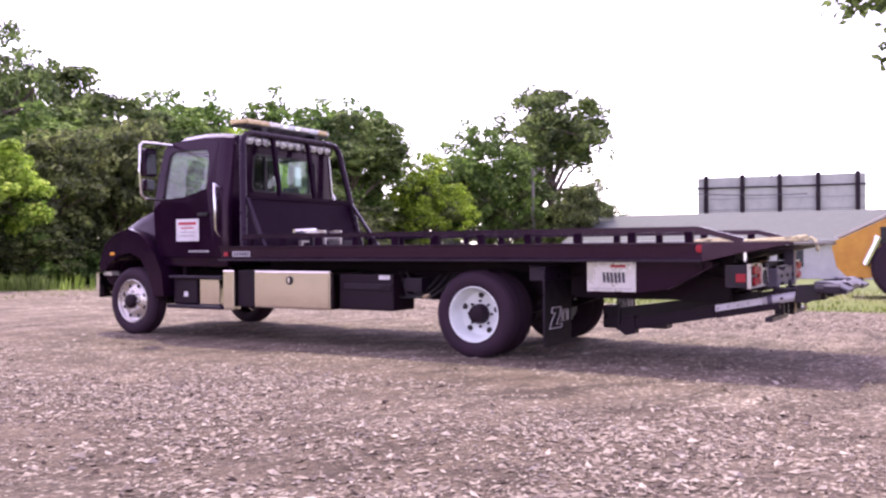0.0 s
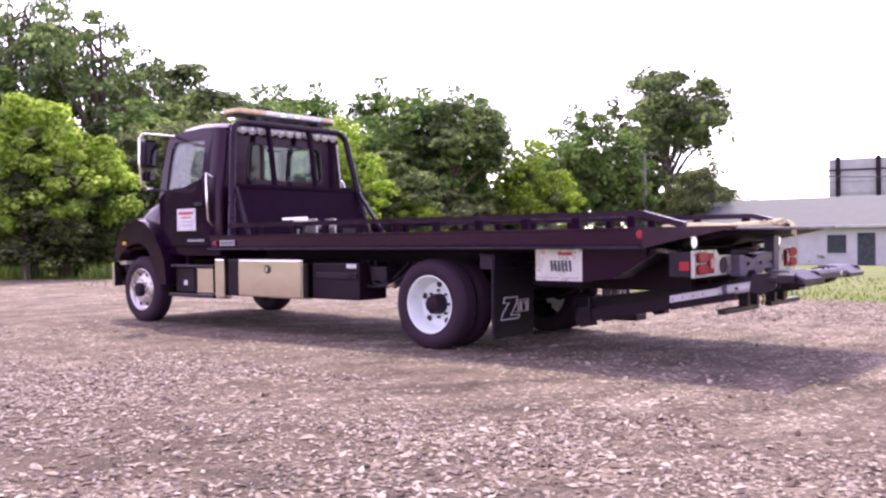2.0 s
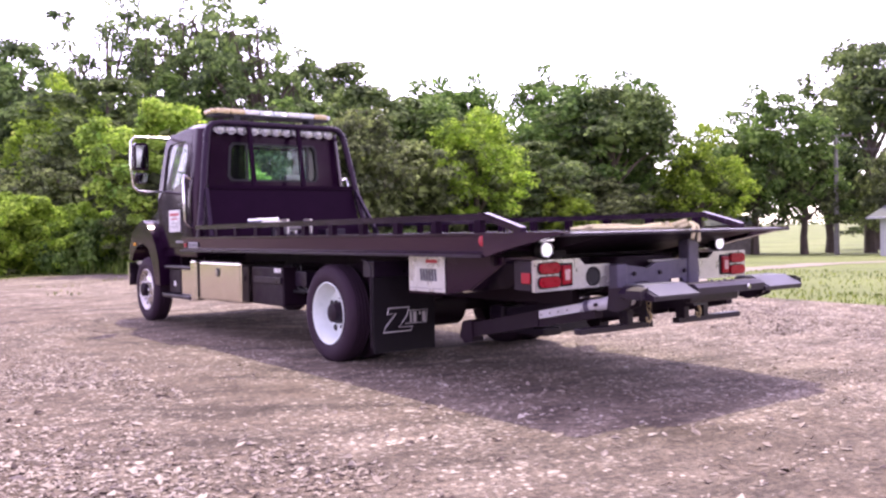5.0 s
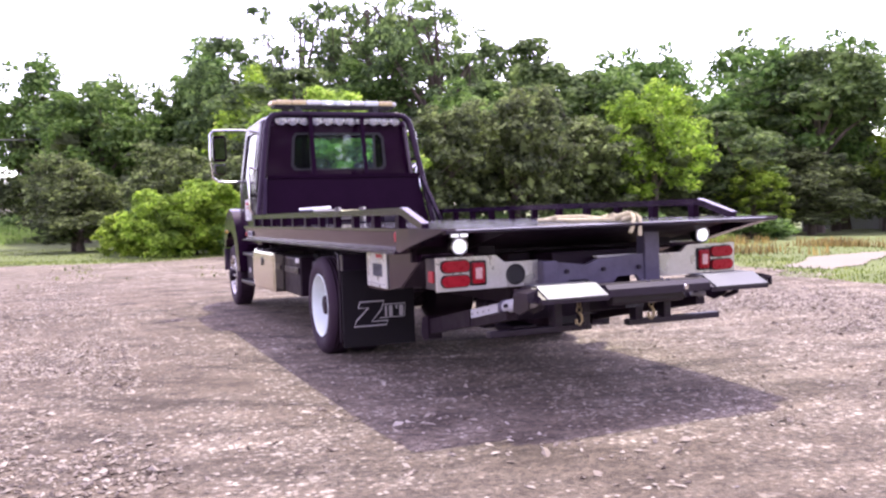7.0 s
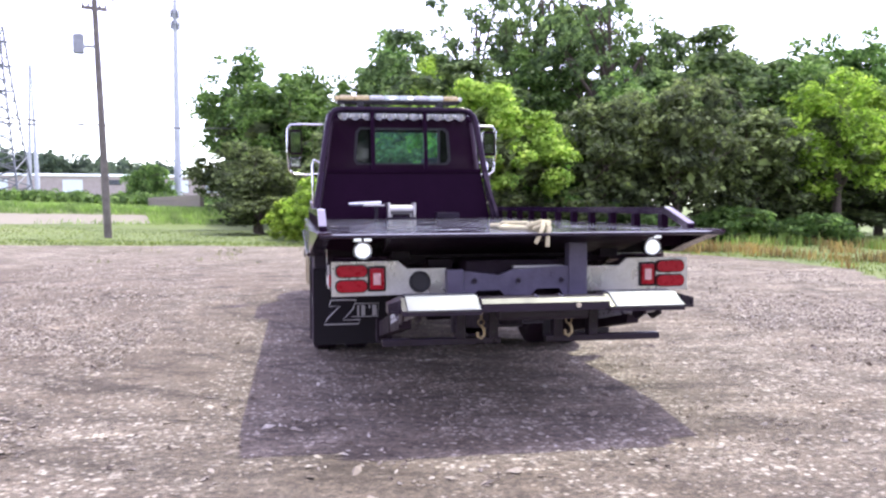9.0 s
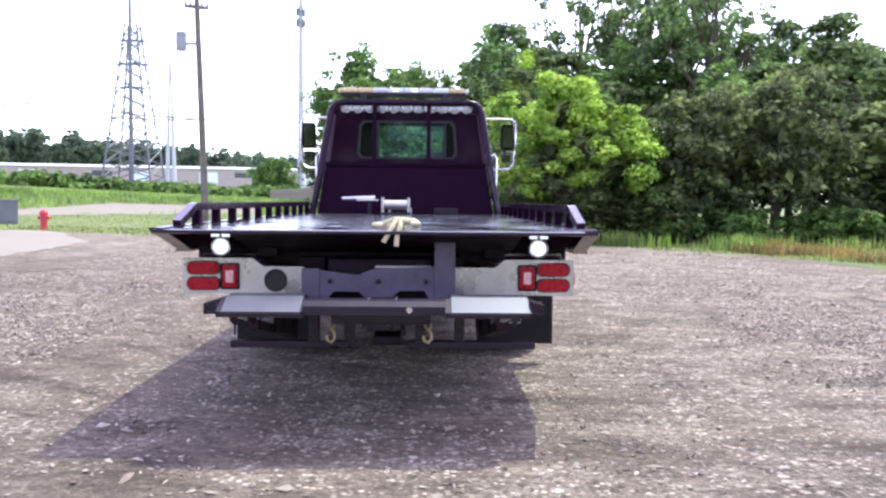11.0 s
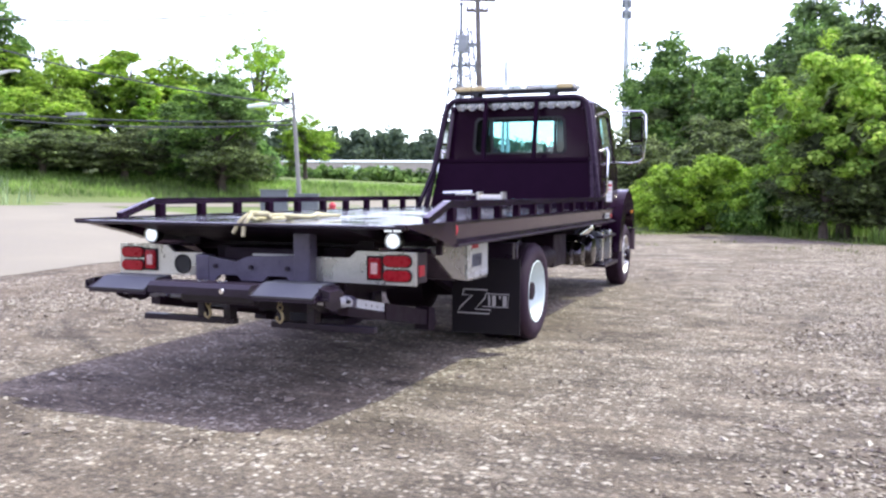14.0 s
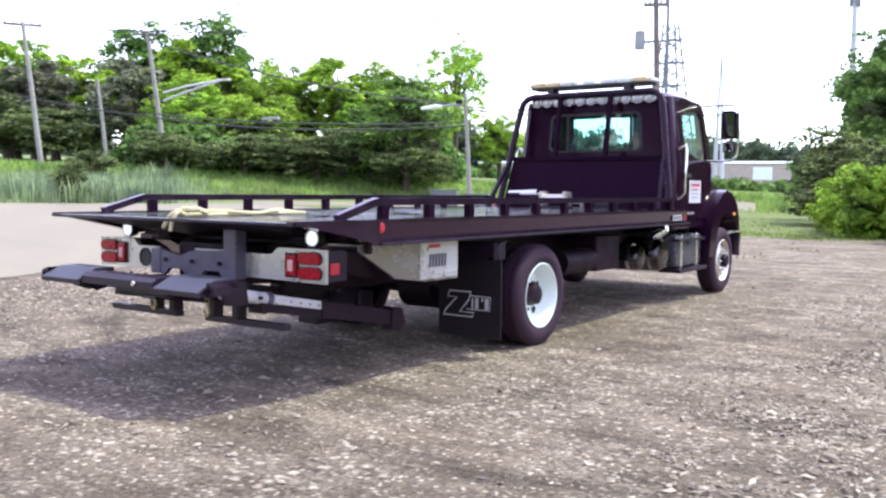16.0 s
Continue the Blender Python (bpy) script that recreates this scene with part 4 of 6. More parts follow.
for x in (-0.845, 0.712):
    part("bar_end", box(x + 0.002, x + 0.052, 3.31, 3.55, 2.573, 2.626, 0.018), PALEAMBER if x < 0 else CLEAR, beacon)
part("lens_spine", box(-0.78, 0.70, 3.415, 3.445, 2.635, 2.642, 0.003), BLACK, beacon)
for x in (-0.13, 0.10):
    part("beacon_bulb", box(x - 0.03, x + 0.03, 3.282, 3.29, 2.585, 2.615, 0.004), BEACON, beacon)
for x in (-0.53, 0.47):
    part("beacon_foot", box(x - 0.04, x + 0.04, 3.28, 3.44, 2.455, 2.546, 0.006), BLACK, beacon)

# winch at the head of the deck
winch = part("winch", box(-0.27, 0.07, 2.55, 2.75, 1.098, 1.12, 0.006), STEEL, truck, "silver winch on deck head")
for x in (-0.25, 0.05):
    part("winch_side", box(x - 0.014, x + 0.014, 2.56, 2.74, 1.12, 1.29, 0.006), ALU, winch)
part("winch_drum", tube([(-0.25, 2.65, 1.21), (0.05, 2.65, 1.21)], 0.05, 16), ALU, winch, smooth=True)
part("winch_motor", tube([(-0.72, 2.65, 1.275), (-0.34, 2.65, 1.285)], [0.022, 0.03], 14), CHROME, winch, smooth=True)
part("winch_bar", box(-0.55, -0.30, 2.60, 2.70, 1.25, 1.27, 0.006), ALU, winch)
part("winch_bracket", box(-0.42, -0.38, 2.62, 2.68, 1.098, 1.26, 0.004), STEEL, winch)
part("control_box", box(0.35, 0.62, 2.75, 2.95, 1.098, 1.17, 0.01), STEEL, truck)
part("fairlead", frame_wall([(-0.20, 2.98, 1.099), (0.08, 2.98, 1.099), (0.08, 2.98, 1.17), (-0.20, 2.98, 1.17)], [(-0.17, 2.98, 1.105), (0.05, 2.98, 1.105), (0.05, 2.98, 1.15), (-0.17, 2.98, 1.15)], (0, 0.05, 0), bevel=0.004), ALU, truck, "bare aluminium cable fairlead")

# left toolbox, battery and steps
toolbox = part("toolbox", box(-1.225, -0.72, 1.72, 2.80, 0.415, 0.83, 0.012), MIRROR_ALU, truck, "polished aluminium side toolbox")
part("toolbox_door", box(-1.240, -1.226, 1.735, 2.785, 0.43, 0.815, 0.006), MIRROR_ALU, toolbox)
latch = part("toolbox_latch", lathe([(0, 0.048), (-0.010, 0.046), (-0.012, 0.035)], (-1.240, 2.27, 0.725), "x", 24), BLACK, toolbox, "round black paddle latch", True)
part("latch_lever", box(-1.258, -1.252, 2.255, 2.285, 0.70, 0.75, 0.002), CHROME, toolbox)
part("pump_label", box(-1.1235, -1.1205, 1.02, 1.16, 0.745, 0.79, 0), PLATEWHITE, truck)
for k in range(3):
    y = 0.62 + 0.09 * k
    part("hydraulic_hose", tube([(-0.95, y + 0.3, 0.82), (-1.0, y + 0.18, 0.62 - 0.03 * k), (-0.98, y, 0.56), (-0.9, y - 0.12, 0.66), (-0.8, y - 0.2, 0.80)], 0.014, 8), BLACK, truck, smooth=True)
part("hose_fitting", tube([(-0.99, 0.62, 0.585), (-0.985, 0.70, 0.57)], 0.02, 8), BRASS, truck)
part("valve_block", box(-1.02, -0.86, 0.70, 0.92, 0.62, 0.76, 0.01), STEEL, truck)
part("air_tank", tube([(-0.95, 1.1, 0.70), (-0.95, 1.62, 0.70)], 0.10, 20), FRAME, truck, smooth=True)
part("hydraulic_box", box(-1.12, -0.72, 0.98, 1.68, 0.42, 0.80, 0.02), FRAME, truck)
part("box_rail", box(-1.14, -1.12, 1.0, 1.6, 0.64, 0.70, 0.004), STEEL, truck)
part("battery_box", box(-1.08, -0.72, 2.84, 3.20, 0.40, 0.83, 0.02), FRAME, truck)
part("chrome_strip", box(-1.12, -1.0, 3.22, 3.40, 0.36, 0.83, 0.02), MIRROR_ALU, truck)
part("step_panel", box(-1.06, -0.80, 3.52, 3.84, 0.41, 0.72, 0.012), MIRROR_ALU, truck, "bright step panel")
part("step_box", box(-1.05, -0.80, 3.90, 4.30, 0.41, 0.72, 0.02), FRAME, truck)
part("step_decal", box(-1.054, -1.051, 4.05, 4.12, 0.50, 0.56, 0.0), PLATEWHITE, truck)
# right fuel tank and exhaust canisters
part("fuel_tank", box(0.70, 1.06, 3.45, 4.32, 0.42, 0.80, 0.05), TANK, truck, "dark grey metal fuel tank", True)
for y in (3.62, 4.15):
    part("tank_strap", box(0.69, 1.07, y - 0.025, y + 0.025, 0.41, 0.81, 0.02), CHROME, truck)
for y, r_ in ((2.36, 0.135), (2.98, 0.185)):
    part("exhaust_canister", lathe([(0.62, r_ * 0.7), (0.65, r_), (1.04, r_), (1.08, r_ * 0.85), (1.09, r_ * 0.4)], (0, y, 0.60), "x", 28), EXHAUST, truck, "round steel exhaust canister", True)
    part("canister_band", lathe([(0.96, r_ + 0.008), (1.0, r_ + 0.008)], (0, y, 0.60), "x", 28), CHROME, truck)
part("exhaust_pipe", tube([(0.8, 3.3, 0.75), (0.95, 3.36, 0.86), (0.9, 3.38, 1.0)], 0.06, 14), CHROME, truck, smooth=True)
part("air_tank", tube([(0.85, 0.9, 0.62), (0.85, 1.6, 0.62)], 0.12, 20), FRAME, truck, smooth=True)
part("side_box", box(0.60, 0.95, 1.55, 2.1, 0.50, 0.85, 0.02), FRAME, truck)

# mudflaps, side boxes with plates
for side in (-1, 1):
    flap = part("mudflap", box(0.68 if side > 0 else -1.20, 1.255 if side > 0 else -0.60, -0.765, -0.75, 0.15, 0.76, 0.003), FLAP, truck, "black rubber mudflap with pale outline print")
    bracket = part("flap_bracket", box(side * 0.66, side * 1.19, -0.76, -0.60, 0.76, 0.89, 0.008), STEEL, truck)
    part("bracket_trim", tube([(side * 1.20, -0.60, 0.90), (side * 1.21, -0.70, 0.89), (side * 1.215, -0.757, 0.84), (side * 1.222, -0.757, 0.20)], 0.008, 6), STEEL, bracket)
    # outlined slanted zigzag and short bars stand for the printed mark
    x0 = 0.955 if side > 0 else -0.89
    zig = [(-0.17, 0.505), (0.03, 0.505), (0.005, 0.435), (-0.075, 0.345), (0.06, 0.345), (0.045, 0.312), (-0.225, 0.312), (-0.20, 0.36), (-0.10, 0.458), (-0.185, 0.458), (-0.17, 0.505)]
    part("print_outline", tube([(x0 + a, -0.768, b) for a, b in zig], 0.006, 4), LOGO, flap)
    for k, (a, w, h) in enumerate(((0.045, 0.016, 0.085), (0.085, 0.03, 0.085), (0.135, 0.014, 0.03), (0.175, 0.034, 0.085))):
        part("print_bar", box(x0 + a - w / 2, x0 + a + w / 2, -0.770, -0.766, 0.42 - h / 2 + (0.03 if k == 2 else 0), 0.42 + h / 2 + (0.03 if k == 2 else 0), 0.002), LOGO, flap)
    part("print_border", tube([(x0 + 0.02, -0.768, 0.475), (x0 + 0.21, -0.768, 0.475), (x0 + 0.20, -0.768, 0.37), (x0 - 0.01, -0.768, 0.37)], 0.004, 4), LOGO, flap)
    prof = [(-1.12, 0.65), (-1.12, 0.937), (-2.24, 0.937), (-2.24, 0.90), (-1.86, 0.70), (-1.55, 0.655)]
    bx = part("tail_box", prism(prof, "x", side * 0.72, side * 1.095, 0.008), BOXSTEEL if side > 0 else PAINT, truck, "folded sheet tail box")
    part("box_back_sheet", prism([(-2.243, 0.93), (-2.243, 0.898), (-1.862, 0.697), (-1.866, 0.693), (-2.248, 0.895), (-2.248, 0.93)], "x", side * 0.73, side * 1.09, 0), CHANNEL, bx)
    plate = part("dealer_plate", box(side * 1.096, side * 1.106, -1.59, -1.135, 0.67, 0.935, 0.003), PLATEMETAL, truck, "white dealer plate with dark bars")
    for k in range(6):
        y = -1.30 - 0.036 * k
        part("plate_bar", prism([(y - 0.014, 0.750), (y + 0.010, 0.750), (y + 0.018, 0.842), (y - 0.006, 0.842)], "x", side * 1.106, side * 1.1085, 0), BAR_DARK, plate)
    part("plate_bar", box(side * 1.106, side * 1.1085, -1.50, -1.36, 0.885, 0.91, 0), BAR_RED, plate)
    part("plate_bar", box(side * 1.106, side * 1.1085, -1.56, -1.15, 0.69, 0.70, 0), BAR_GREY, plate)

# tail light panels
for side in (-1, 1):
    prof = [(side * 1.118, 0.716), (side * 1.118, 0.922), (side * 0.72, 0.922), (side * 0.665, 0.876), (side * 0.43, 0.876), (side * 0.43, 0.722)]
    panel = part("tail_panel", prism(prof, "y", -2.57, -2.54, 0.005), TAILPANEL, truck, "pale grey tail light panel")
    part("panel_box", prism([(side * 1.108, 0.725), (side * 1.108, 0.912), (side * 0.78, 0.912), (side * 0.62, 0.86), (side * 0.62, 0.73)], "y", -2.54, -2.36, 0.005), STEEL, panel)
    for z in (0.867, 0.777):
        cx, pts = side * 1.0, []
        for k in range(20):
            t = 2 * math.pi * k / 20
            pts.append((cx + 0.056 * (1 if math.cos(t) > 0 else -1) + 0.034 * math.cos(t), z + 0.034 * math.sin(t)))
        grow = [(cx + (a - cx) * 1.09, z + (b - z) * 1.2) for a, b in pts]
        part("lens_seal", prism(grow, "y", -2.578, -2.57, 0), BLACK, panel)
        part("tail_lens", prism(pts, "y", -2.592, -2.578, 0.004), REDLENS, panel, "red oval tail lens")
    bx0 = side * 0.850
    part("lens_seal", box(bx0 - 0.054, bx0 + 0.054, -2.577, -2.57, 0.744, 0.896, 0.012), BLACK, panel)
    part("brake_lens", box(bx0 - 0.043, bx0 + 0.043, -2.590, -2.577, 0.755, 0.885, 0.012), REDLENS, panel, "upright red brake lens")
    part("reverse_lens", box(bx0 - 0.022, bx0 + 0.022, -2.596, -2.590, 0.784, 0.854, 0.003), PINKLENS, panel)
    part("corner_marker", box(side * 1.119, side * 1.131, -2.53, -2.45, 0.77, 0.84, 0.006), REDLIT, panel)
part("socket_hole", lathe([(0, 0.066), (-0.008, 0.066), (-0.008, 0.054), (-0.003, 0.05)], (-0.590, -2.57, 0.797), "y", 28), BLACK, truck, "round black socket", True)
for side in (-1, 1):
    lamp = part("reversing_lamp", lathe([(0.07, 0.03), (0.05, 0.055), (0.0, 0.062), (-0.012, 0.058)], (side * 0.925, -2.465, 0.983), "y", 24), BLACK, truck, "round lit reversing lamp", True)
    part("lamp_reflector", lathe([(-0.012, 0.057), (-0.018, 0.055), (-0.014, 0.046)], (side * 0.925, -2.465, 0.983), "y", 24), LAMPRIM, lamp, smooth=True)
    part("lamp_glass", lathe([(-0.013, 0.046), (-0.019, 0.040), (-0.022, 0.02)], (side * 0.925, -2.465, 0.983), "y", 24), LIT, lamp, smooth=True)
    part("lamp_stem", box(side * 0.915, side * 0.935, -2.45, -2.40, 1.03, 1.08, 0), BLACK, lamp)
    for d in (-0.031, 0.031):
        for z in (1.051, 1.080):
            part("small_lamp", box(side * 0.925 + d - 0.022, side * 0.925 + d + 0.022, -2.495, -2.47, z - 0.010, z + 0.010, 0.004), LIT, lamp)
    part("small_lamp_mount", box(side * 0.925 - 0.062, side * 0.925 + 0.062, -2.469, -2.445, 1.034, 1.098, 0.004), BLACK, lamp)

# rear frame and wheel lift
part("lift_upright", box(0.315, 0.435, -2.655, -2.56, 0.70, 1.03, 0.012), LIFTPLATE, truck)
part("lift_upright", box(-0.435, -0.33, -2.645, -2.56, 0.70, 0.872, 0.012), LIFTPLATE, truck)
part("lift_cross_plate", prism([(-0.33, 0.69), (-0.33, 0.862), (-0.12, 0.835), (-0.03, 0.868), (0.315, 0.885), (0.315, 0.69), (0.29, 0.70), (0.26, 0.748), (0.12, 0.748), (0.08, 0.71), (-0.08, 0.71), (-0.11, 0.742), (-0.25, 0.742), (-0.29, 0.70)], "y", -2.640, -2.605, 0.006), LIFTPLATE, truck, "blue-grey steel cross plate")
# pale strip added where light shows above the cross plate
part("plate_glint", box(-0.02, 0.30, -2.604, -2.56, 0.872, 0.886, 0.004), PANEL, truck)
part("lift_frame", box(-0.30, 0.30, -2.52, -1.2, 0.66, 0.92, 0.03), FRAME, truck)
for x in (-0.27, 0.0, 0.27):
    part("pivot_bolt", lathe([(0, 0.016), (-0.014, 0.014)], (x, -2.648 if abs(x) < 0.1 else -2.648, 0.80), "y", 8), STEEL, truck)
boom = part("lift_boom", tube([(0, -0.95, 0.36), (0, -2.42, 0.568)], 0.080, square=True), STEEL, truck, "black wheel-lift boom")
part("boom_pivot", box(-0.12, 0.12, -1.08, -0.90, 0.25, 0.48, 0.02), STEEL, boom)
part("boom_foot", box(-0.10, 0.10, -1.55, -1.22, 0.26, 0.32, 0.012), STEEL, boom)
part("inner_boom", tube([(0, -2.36, 0.562), (0, -2.98, 0.65)], 0.066, square=True), STEEL, boom)
part("boom_cylinder", tube([(0, -1.1, 0.62), (0, -2.2, 0.66)], 0.05, 14), FRAME, boom, smooth=True)


def stowed_arm(side):
    """Bare steel wheel arm stowed fore and aft: a polished tube with a chamfered nose, then a flat bar with bolt holes, on a dark saddle."""
    x, drop = side * 0.70, 0.187
    at = lambda y, dz=0.0: (x, y, 0.672 + drop * -(y + 3.0) + dz)
    arm = part("wheel_arm", tube([at(-3.02), at(-3.0), at(-2.62), at(-2.56)], [0.026, 0.040, 0.040, 0.028], 14), BOOMSILVER, truck, "bare silver stowed wheel arm", True)
    part("arm_collar", tube([at(-2.66), at(-2.62)], 0.046, 14), LIFTPLATE, arm, smooth=True)
    part("arm_pin", tube([(x - 0.06, -2.74, at(-2.74)[2]), (x + 0.06, -2.74, at(-2.74)[2])], 0.012, 8), STEEL, arm)
    bar_ = part("arm_bar", loft([[(x + a, y, 0.672 - drop * (y + 3.0) + b) for a, b in ((0.030, 0.030), (-0.030, 0.030), (-0.030, -0.026), (0.030, -0.026))] for y in (-2.58, -2.14)]), BOOMSILVER, arm, "flat silver bar with bolt holes")
    for k in range(4):
        y = -2.46 + 0.085 * k
        z = at(y)[2]
        part("bolt_hole", tube([(x - 0.032, y, z), (x + 0.032, y, z)], 0.0065, 8), BLACK, bar_)
    part("arm_saddle", loft([[(x + a, y, 0.672 - drop * (y + 3.0) + b) for a, b in ((0.036, -0.030), (-0.036, -0.030), (-0.036, -0.085), (0.036, -0.085))] for y in (-2.72, -2.19)]), FRAME, arm, "black arm saddle")
    part("arm_root", loft([[(x + a, y, 0.655 - drop * (y + 3.0) + b) for a, b in ((0.040, 0.050), (-0.040, 0.050), (-0.040, -0.060), (0.040, -0.060))] for y in (-2.18, -1.35)]), FRAME, arm, "thick black root of the wheel arm")
    part("root_hook", prism([(-1.46, 0.27), (-1.45, 0.44), (-1.34, 0.42), (-1.30, 0.30), (-1.36, 0.25)], "x", x - 0.054, x + 0.054, 0.012), FRAME, arm)
    part("nose_bracket", prism([(-3.03, 0.625), (-3.05, 0.70), (-2.99, 0.745), (-2.86, 0.735), (-2.84, 0.60), (-2.92, 0.585)], "x", x - 0.052, x - 0.041, 0.004), STEEL, arm)
    part("nose_bracket", prism([(-3.03, 0.625), (-3.05, 0.70), (-2.99, 0.745), (-2.86, 0.735), (-2.84, 0.60), (-2.92, 0.585)], "x", x + 0.041, x + 0.052, 0.004), STEEL, arm)


for side in (-1, 1):
    stowed_arm(side)
bar = part("lift_crossbar", prism([(-3.235, 0.684), (-3.235, 0.728), (-3.20, 0.752), (-3.07, 0.752), (-3.03, 0.728), (-3.03, 0.684)], "x", -0.343, 0.368, 0.006), STEEL, truck, "black wheel-lift crossbar with steel pads")
part("crossbar_head", box(-0.22, 0.30, -3.08, -3.015, 0.615, 0.692, 0.015), STEEL, bar)
part("crossbar_eye", lathe([(0, 0.017), (-0.008, 0.015)], (0.189, -3.236, 0.712), "y", 18), CHROME, bar)
for y, z in ((-3.16, 0.757), (-3.10, 0.757)):
    for x in (-0.02, 0.12):
        part("crossbar_bolt", lathe([(0, 0.011), (0.010, 0.009)], (x, y, z - 0.004), "z", 8), EXHAUST, bar)
for side, x0, x1 in ((-1, -0.775, -0.345), (1, 0.37, 0.80)):
    tip, root = (x0, x1) if side < 0 else (x1, x0)
    pad = part("crossbar_arm", loft([[(x, -3.245, 0.672), (x, -3.245, 0.700), (x, -3.12, 0.757), (x, -3.00, 0.757), (x, -2.98, 0.672)] for x in (x0, x1)]), STEEL, bar)
    part("pad_plate", loft([[(x, -3.252, 0.692), (x, -3.256, 0.703), (x, -3.125, 0.765), (x, -2.99, 0.767), (x, -2.99, 0.759), (x, -3.12, 0.758)] for x in (x0 + 0.03, x1 - 0.01)]), TREAD, bar, "smooth worn blue-grey pad plate")
    part("arm_tip", prism([(tip, 0.678), (tip, 0.752), (tip + side * 0.025, 0.745), (tip + side * 0.06, 0.715), (tip + side * 0.06, 0.690)], "y", -3.19, -3.01, 0.008), STEEL, bar)
    part("tip_socket", frame_wall([(tip + side * 0.0, -3.20, 0.682), (tip + side * 0.07, -3.20, 0.682), (tip + side * 0.07, -3.20, 0.735), (tip + side * 0.0, -3.20, 0.755)], [(tip + side * 0.012, -3.20, 0.695), (tip + side * 0.058, -3.20, 0.695), (tip + side * 0.058, -3.20, 0.722), (tip + side * 0.012, -3.20, 0.738)], (0, 0.12, 0), bevel=0.003), STEEL, bar)
for x0, x1, legs in ((-0.83, -0.115, (-0.36, -0.16)), (0.165, 0.89, (0.24, 0.46))):
    lbar = part("wheel_grid_bar", box(x0, x1, -2.68, -2.62, 0.425, 0.465, 0.006), STEEL, truck, "black steel wheel grid bar")
    part("grid_plate", box(min(legs) - 0.05, max(legs) + 0.05, -3.02, -2.60, 0.655, 0.69, 0.006), STEEL, lbar)
    for x in legs:
        part("grid_leg", box(x - 0.028, x + 0.028, -2.69, -2.61, 0.46, 0.657, 0.006), STEEL, lbar)
        for k in range(3):
            part("pin_hole", lathe([(-0.030, 0.009), (0.030, 0.009)], (x, -2.65, 0.50 + 0.05 * k), "x", 10), BLACK, lbar)
            part("pin_hole", lathe([(-0.042, 0.009), (0.042, 0.009)], (x, -2.65, 0.50 + 0.05 * k), "y", 10), BLACK, lbar)
for x in (-0.253, 0.283):
    hy = -2.76
    chain = part("hook_chain", lathe([(0, 0.013), (0.007, 0.018), (0, 0.023), (-0.007, 0.018)], (x, hy, 0.635), "y", 14, close=True), BRASS, truck, "hanging brass chain hook", True)
    for k in range(2):
        part("chain_link", lathe([(0, 0.013), (0.005, 0.018), (0, 0.023), (-0.005, 0.018)], (x, hy, 0.60 - 0.034 * k), "x" if k % 2 == 0 else "y", 12, close=True), BRASS, chain)
    part("hook", tube([(x, hy, 0.55), (x + 0.016, hy, 0.525), (x + 0.020, hy, 0.495), (x, hy, 0.472), (x - 0.022, hy, 0.485), (x - 0.024, hy, 0.51)], 0.009, 8), BRASS, chain, smooth=True)
part("cable_hose", tube([(-0.3, -1.2, 0.7), (-0.32, -1.6, 0.62), (-0.28, -2.0, 0.60), (-0.3, -2.4, 0.7)], 0.014, 8), BLACK, truck)
part("air_hose", tube([(-0.36, -1.1, 0.72), (-0.42, -1.5, 0.66), (-0.40, -2.0, 0.64), (-0.36, -2.4, 0.74)], 0.012, 8), BLACK, truck)


def winch_rope():
    """Cream synthetic rope lying in loose strands on the deck, its loop hanging over the tail."""
    rng = random.Random(4)
    rope = thing("winch_rope", "cream braided winch rope lying loose on the deck", "rope", (0.1, -2.3, 1.098))
    for n in range(3):
        pts = []
        for k in range(15):
            y = -0.55 + 0.175 * k
            pts.append((0.07 * math.sin(1.3 * k + 2.1 * n) + 0.05 * n - 0.06 + 0.02 * rng.uniform(-1, 1), -y, 0.017 + 0.022 * (n == 2) * abs(math.sin(k))))
        pts = [(x, y - 0.0, z) for x, y, z in pts][::-1]
        if n < 2:
            pts = [(-0.06 + 0.07 * n, -0.60, -0.065 - 0.02 * n), (-0.035 + 0.05 * n, -0.595, -0.02), (-0.01 + 0.04 * n, -0.575, 0.022), (0.03 * n, -0.54, 0.045)] + [p for p in pts if p[1] > -0.50]
        else:
            pts = [p for p in pts if p[1] > -0.45]
        part("rope_strand", tube(pts, 0.014, 8), ROPE, rope, smooth=True)
    part("rope_loop", tube([(-0.06, -0.44, 0.03), (0.0, -0.50, 0.055), (0.07, -0.42, 0.05), (0.04, -0.34, 0.03), (-0.03, -0.36, 0.045)], 0.018, 8), ROPE, rope, smooth=True)


winch_rope()


# ---------------------------------------------------------------- trees
def leaves(centres, radii, per, size, rng, flat=0.92, rise_up=0.0):
    """Small folded leaves round clump centres, as vertices and faces; rise_up gathers them on the clumps' upper sides."""
    n = len(centres) * per
    c = np.repeat(np.array(centres), per, 0)
    r = np.repeat(np.array(radii), per)[:, None]
    d = rng.normal(size=(n, 3)) + (0, 0, rise_up)
    d /= np.linalg.norm(d, axis=1)[:, None]
    p = c + d * r * rng.uniform(0.40, 1.10, (n, 1)) * (1, 1, flat)
    nrm = d * 0.8 + rng.normal(size=(n, 3)) * 0.42 + (0, 0, 0.35)
    nrm /= np.linalg.norm(nrm, axis=1)[:, None]
    a = np.cross(nrm, rng.normal(size=(n, 3)))
    a /= np.linalg.norm(a, axis=1)[:, None]
    b = np.cross(nrm, a)
    s = size * rng.uniform(0.55, 1.4, (n, 1))
    v = np.stack([p + a * s, p + b * s * 0.55 + nrm * s * 0.15, p - a * s * 0.9, p - b * s * 0.55 + nrm * s * 0.15], 1)
    f = np.arange(4 * n).reshape(n, 4)
    return v.reshape(-1, 3), f


HIGH = {}


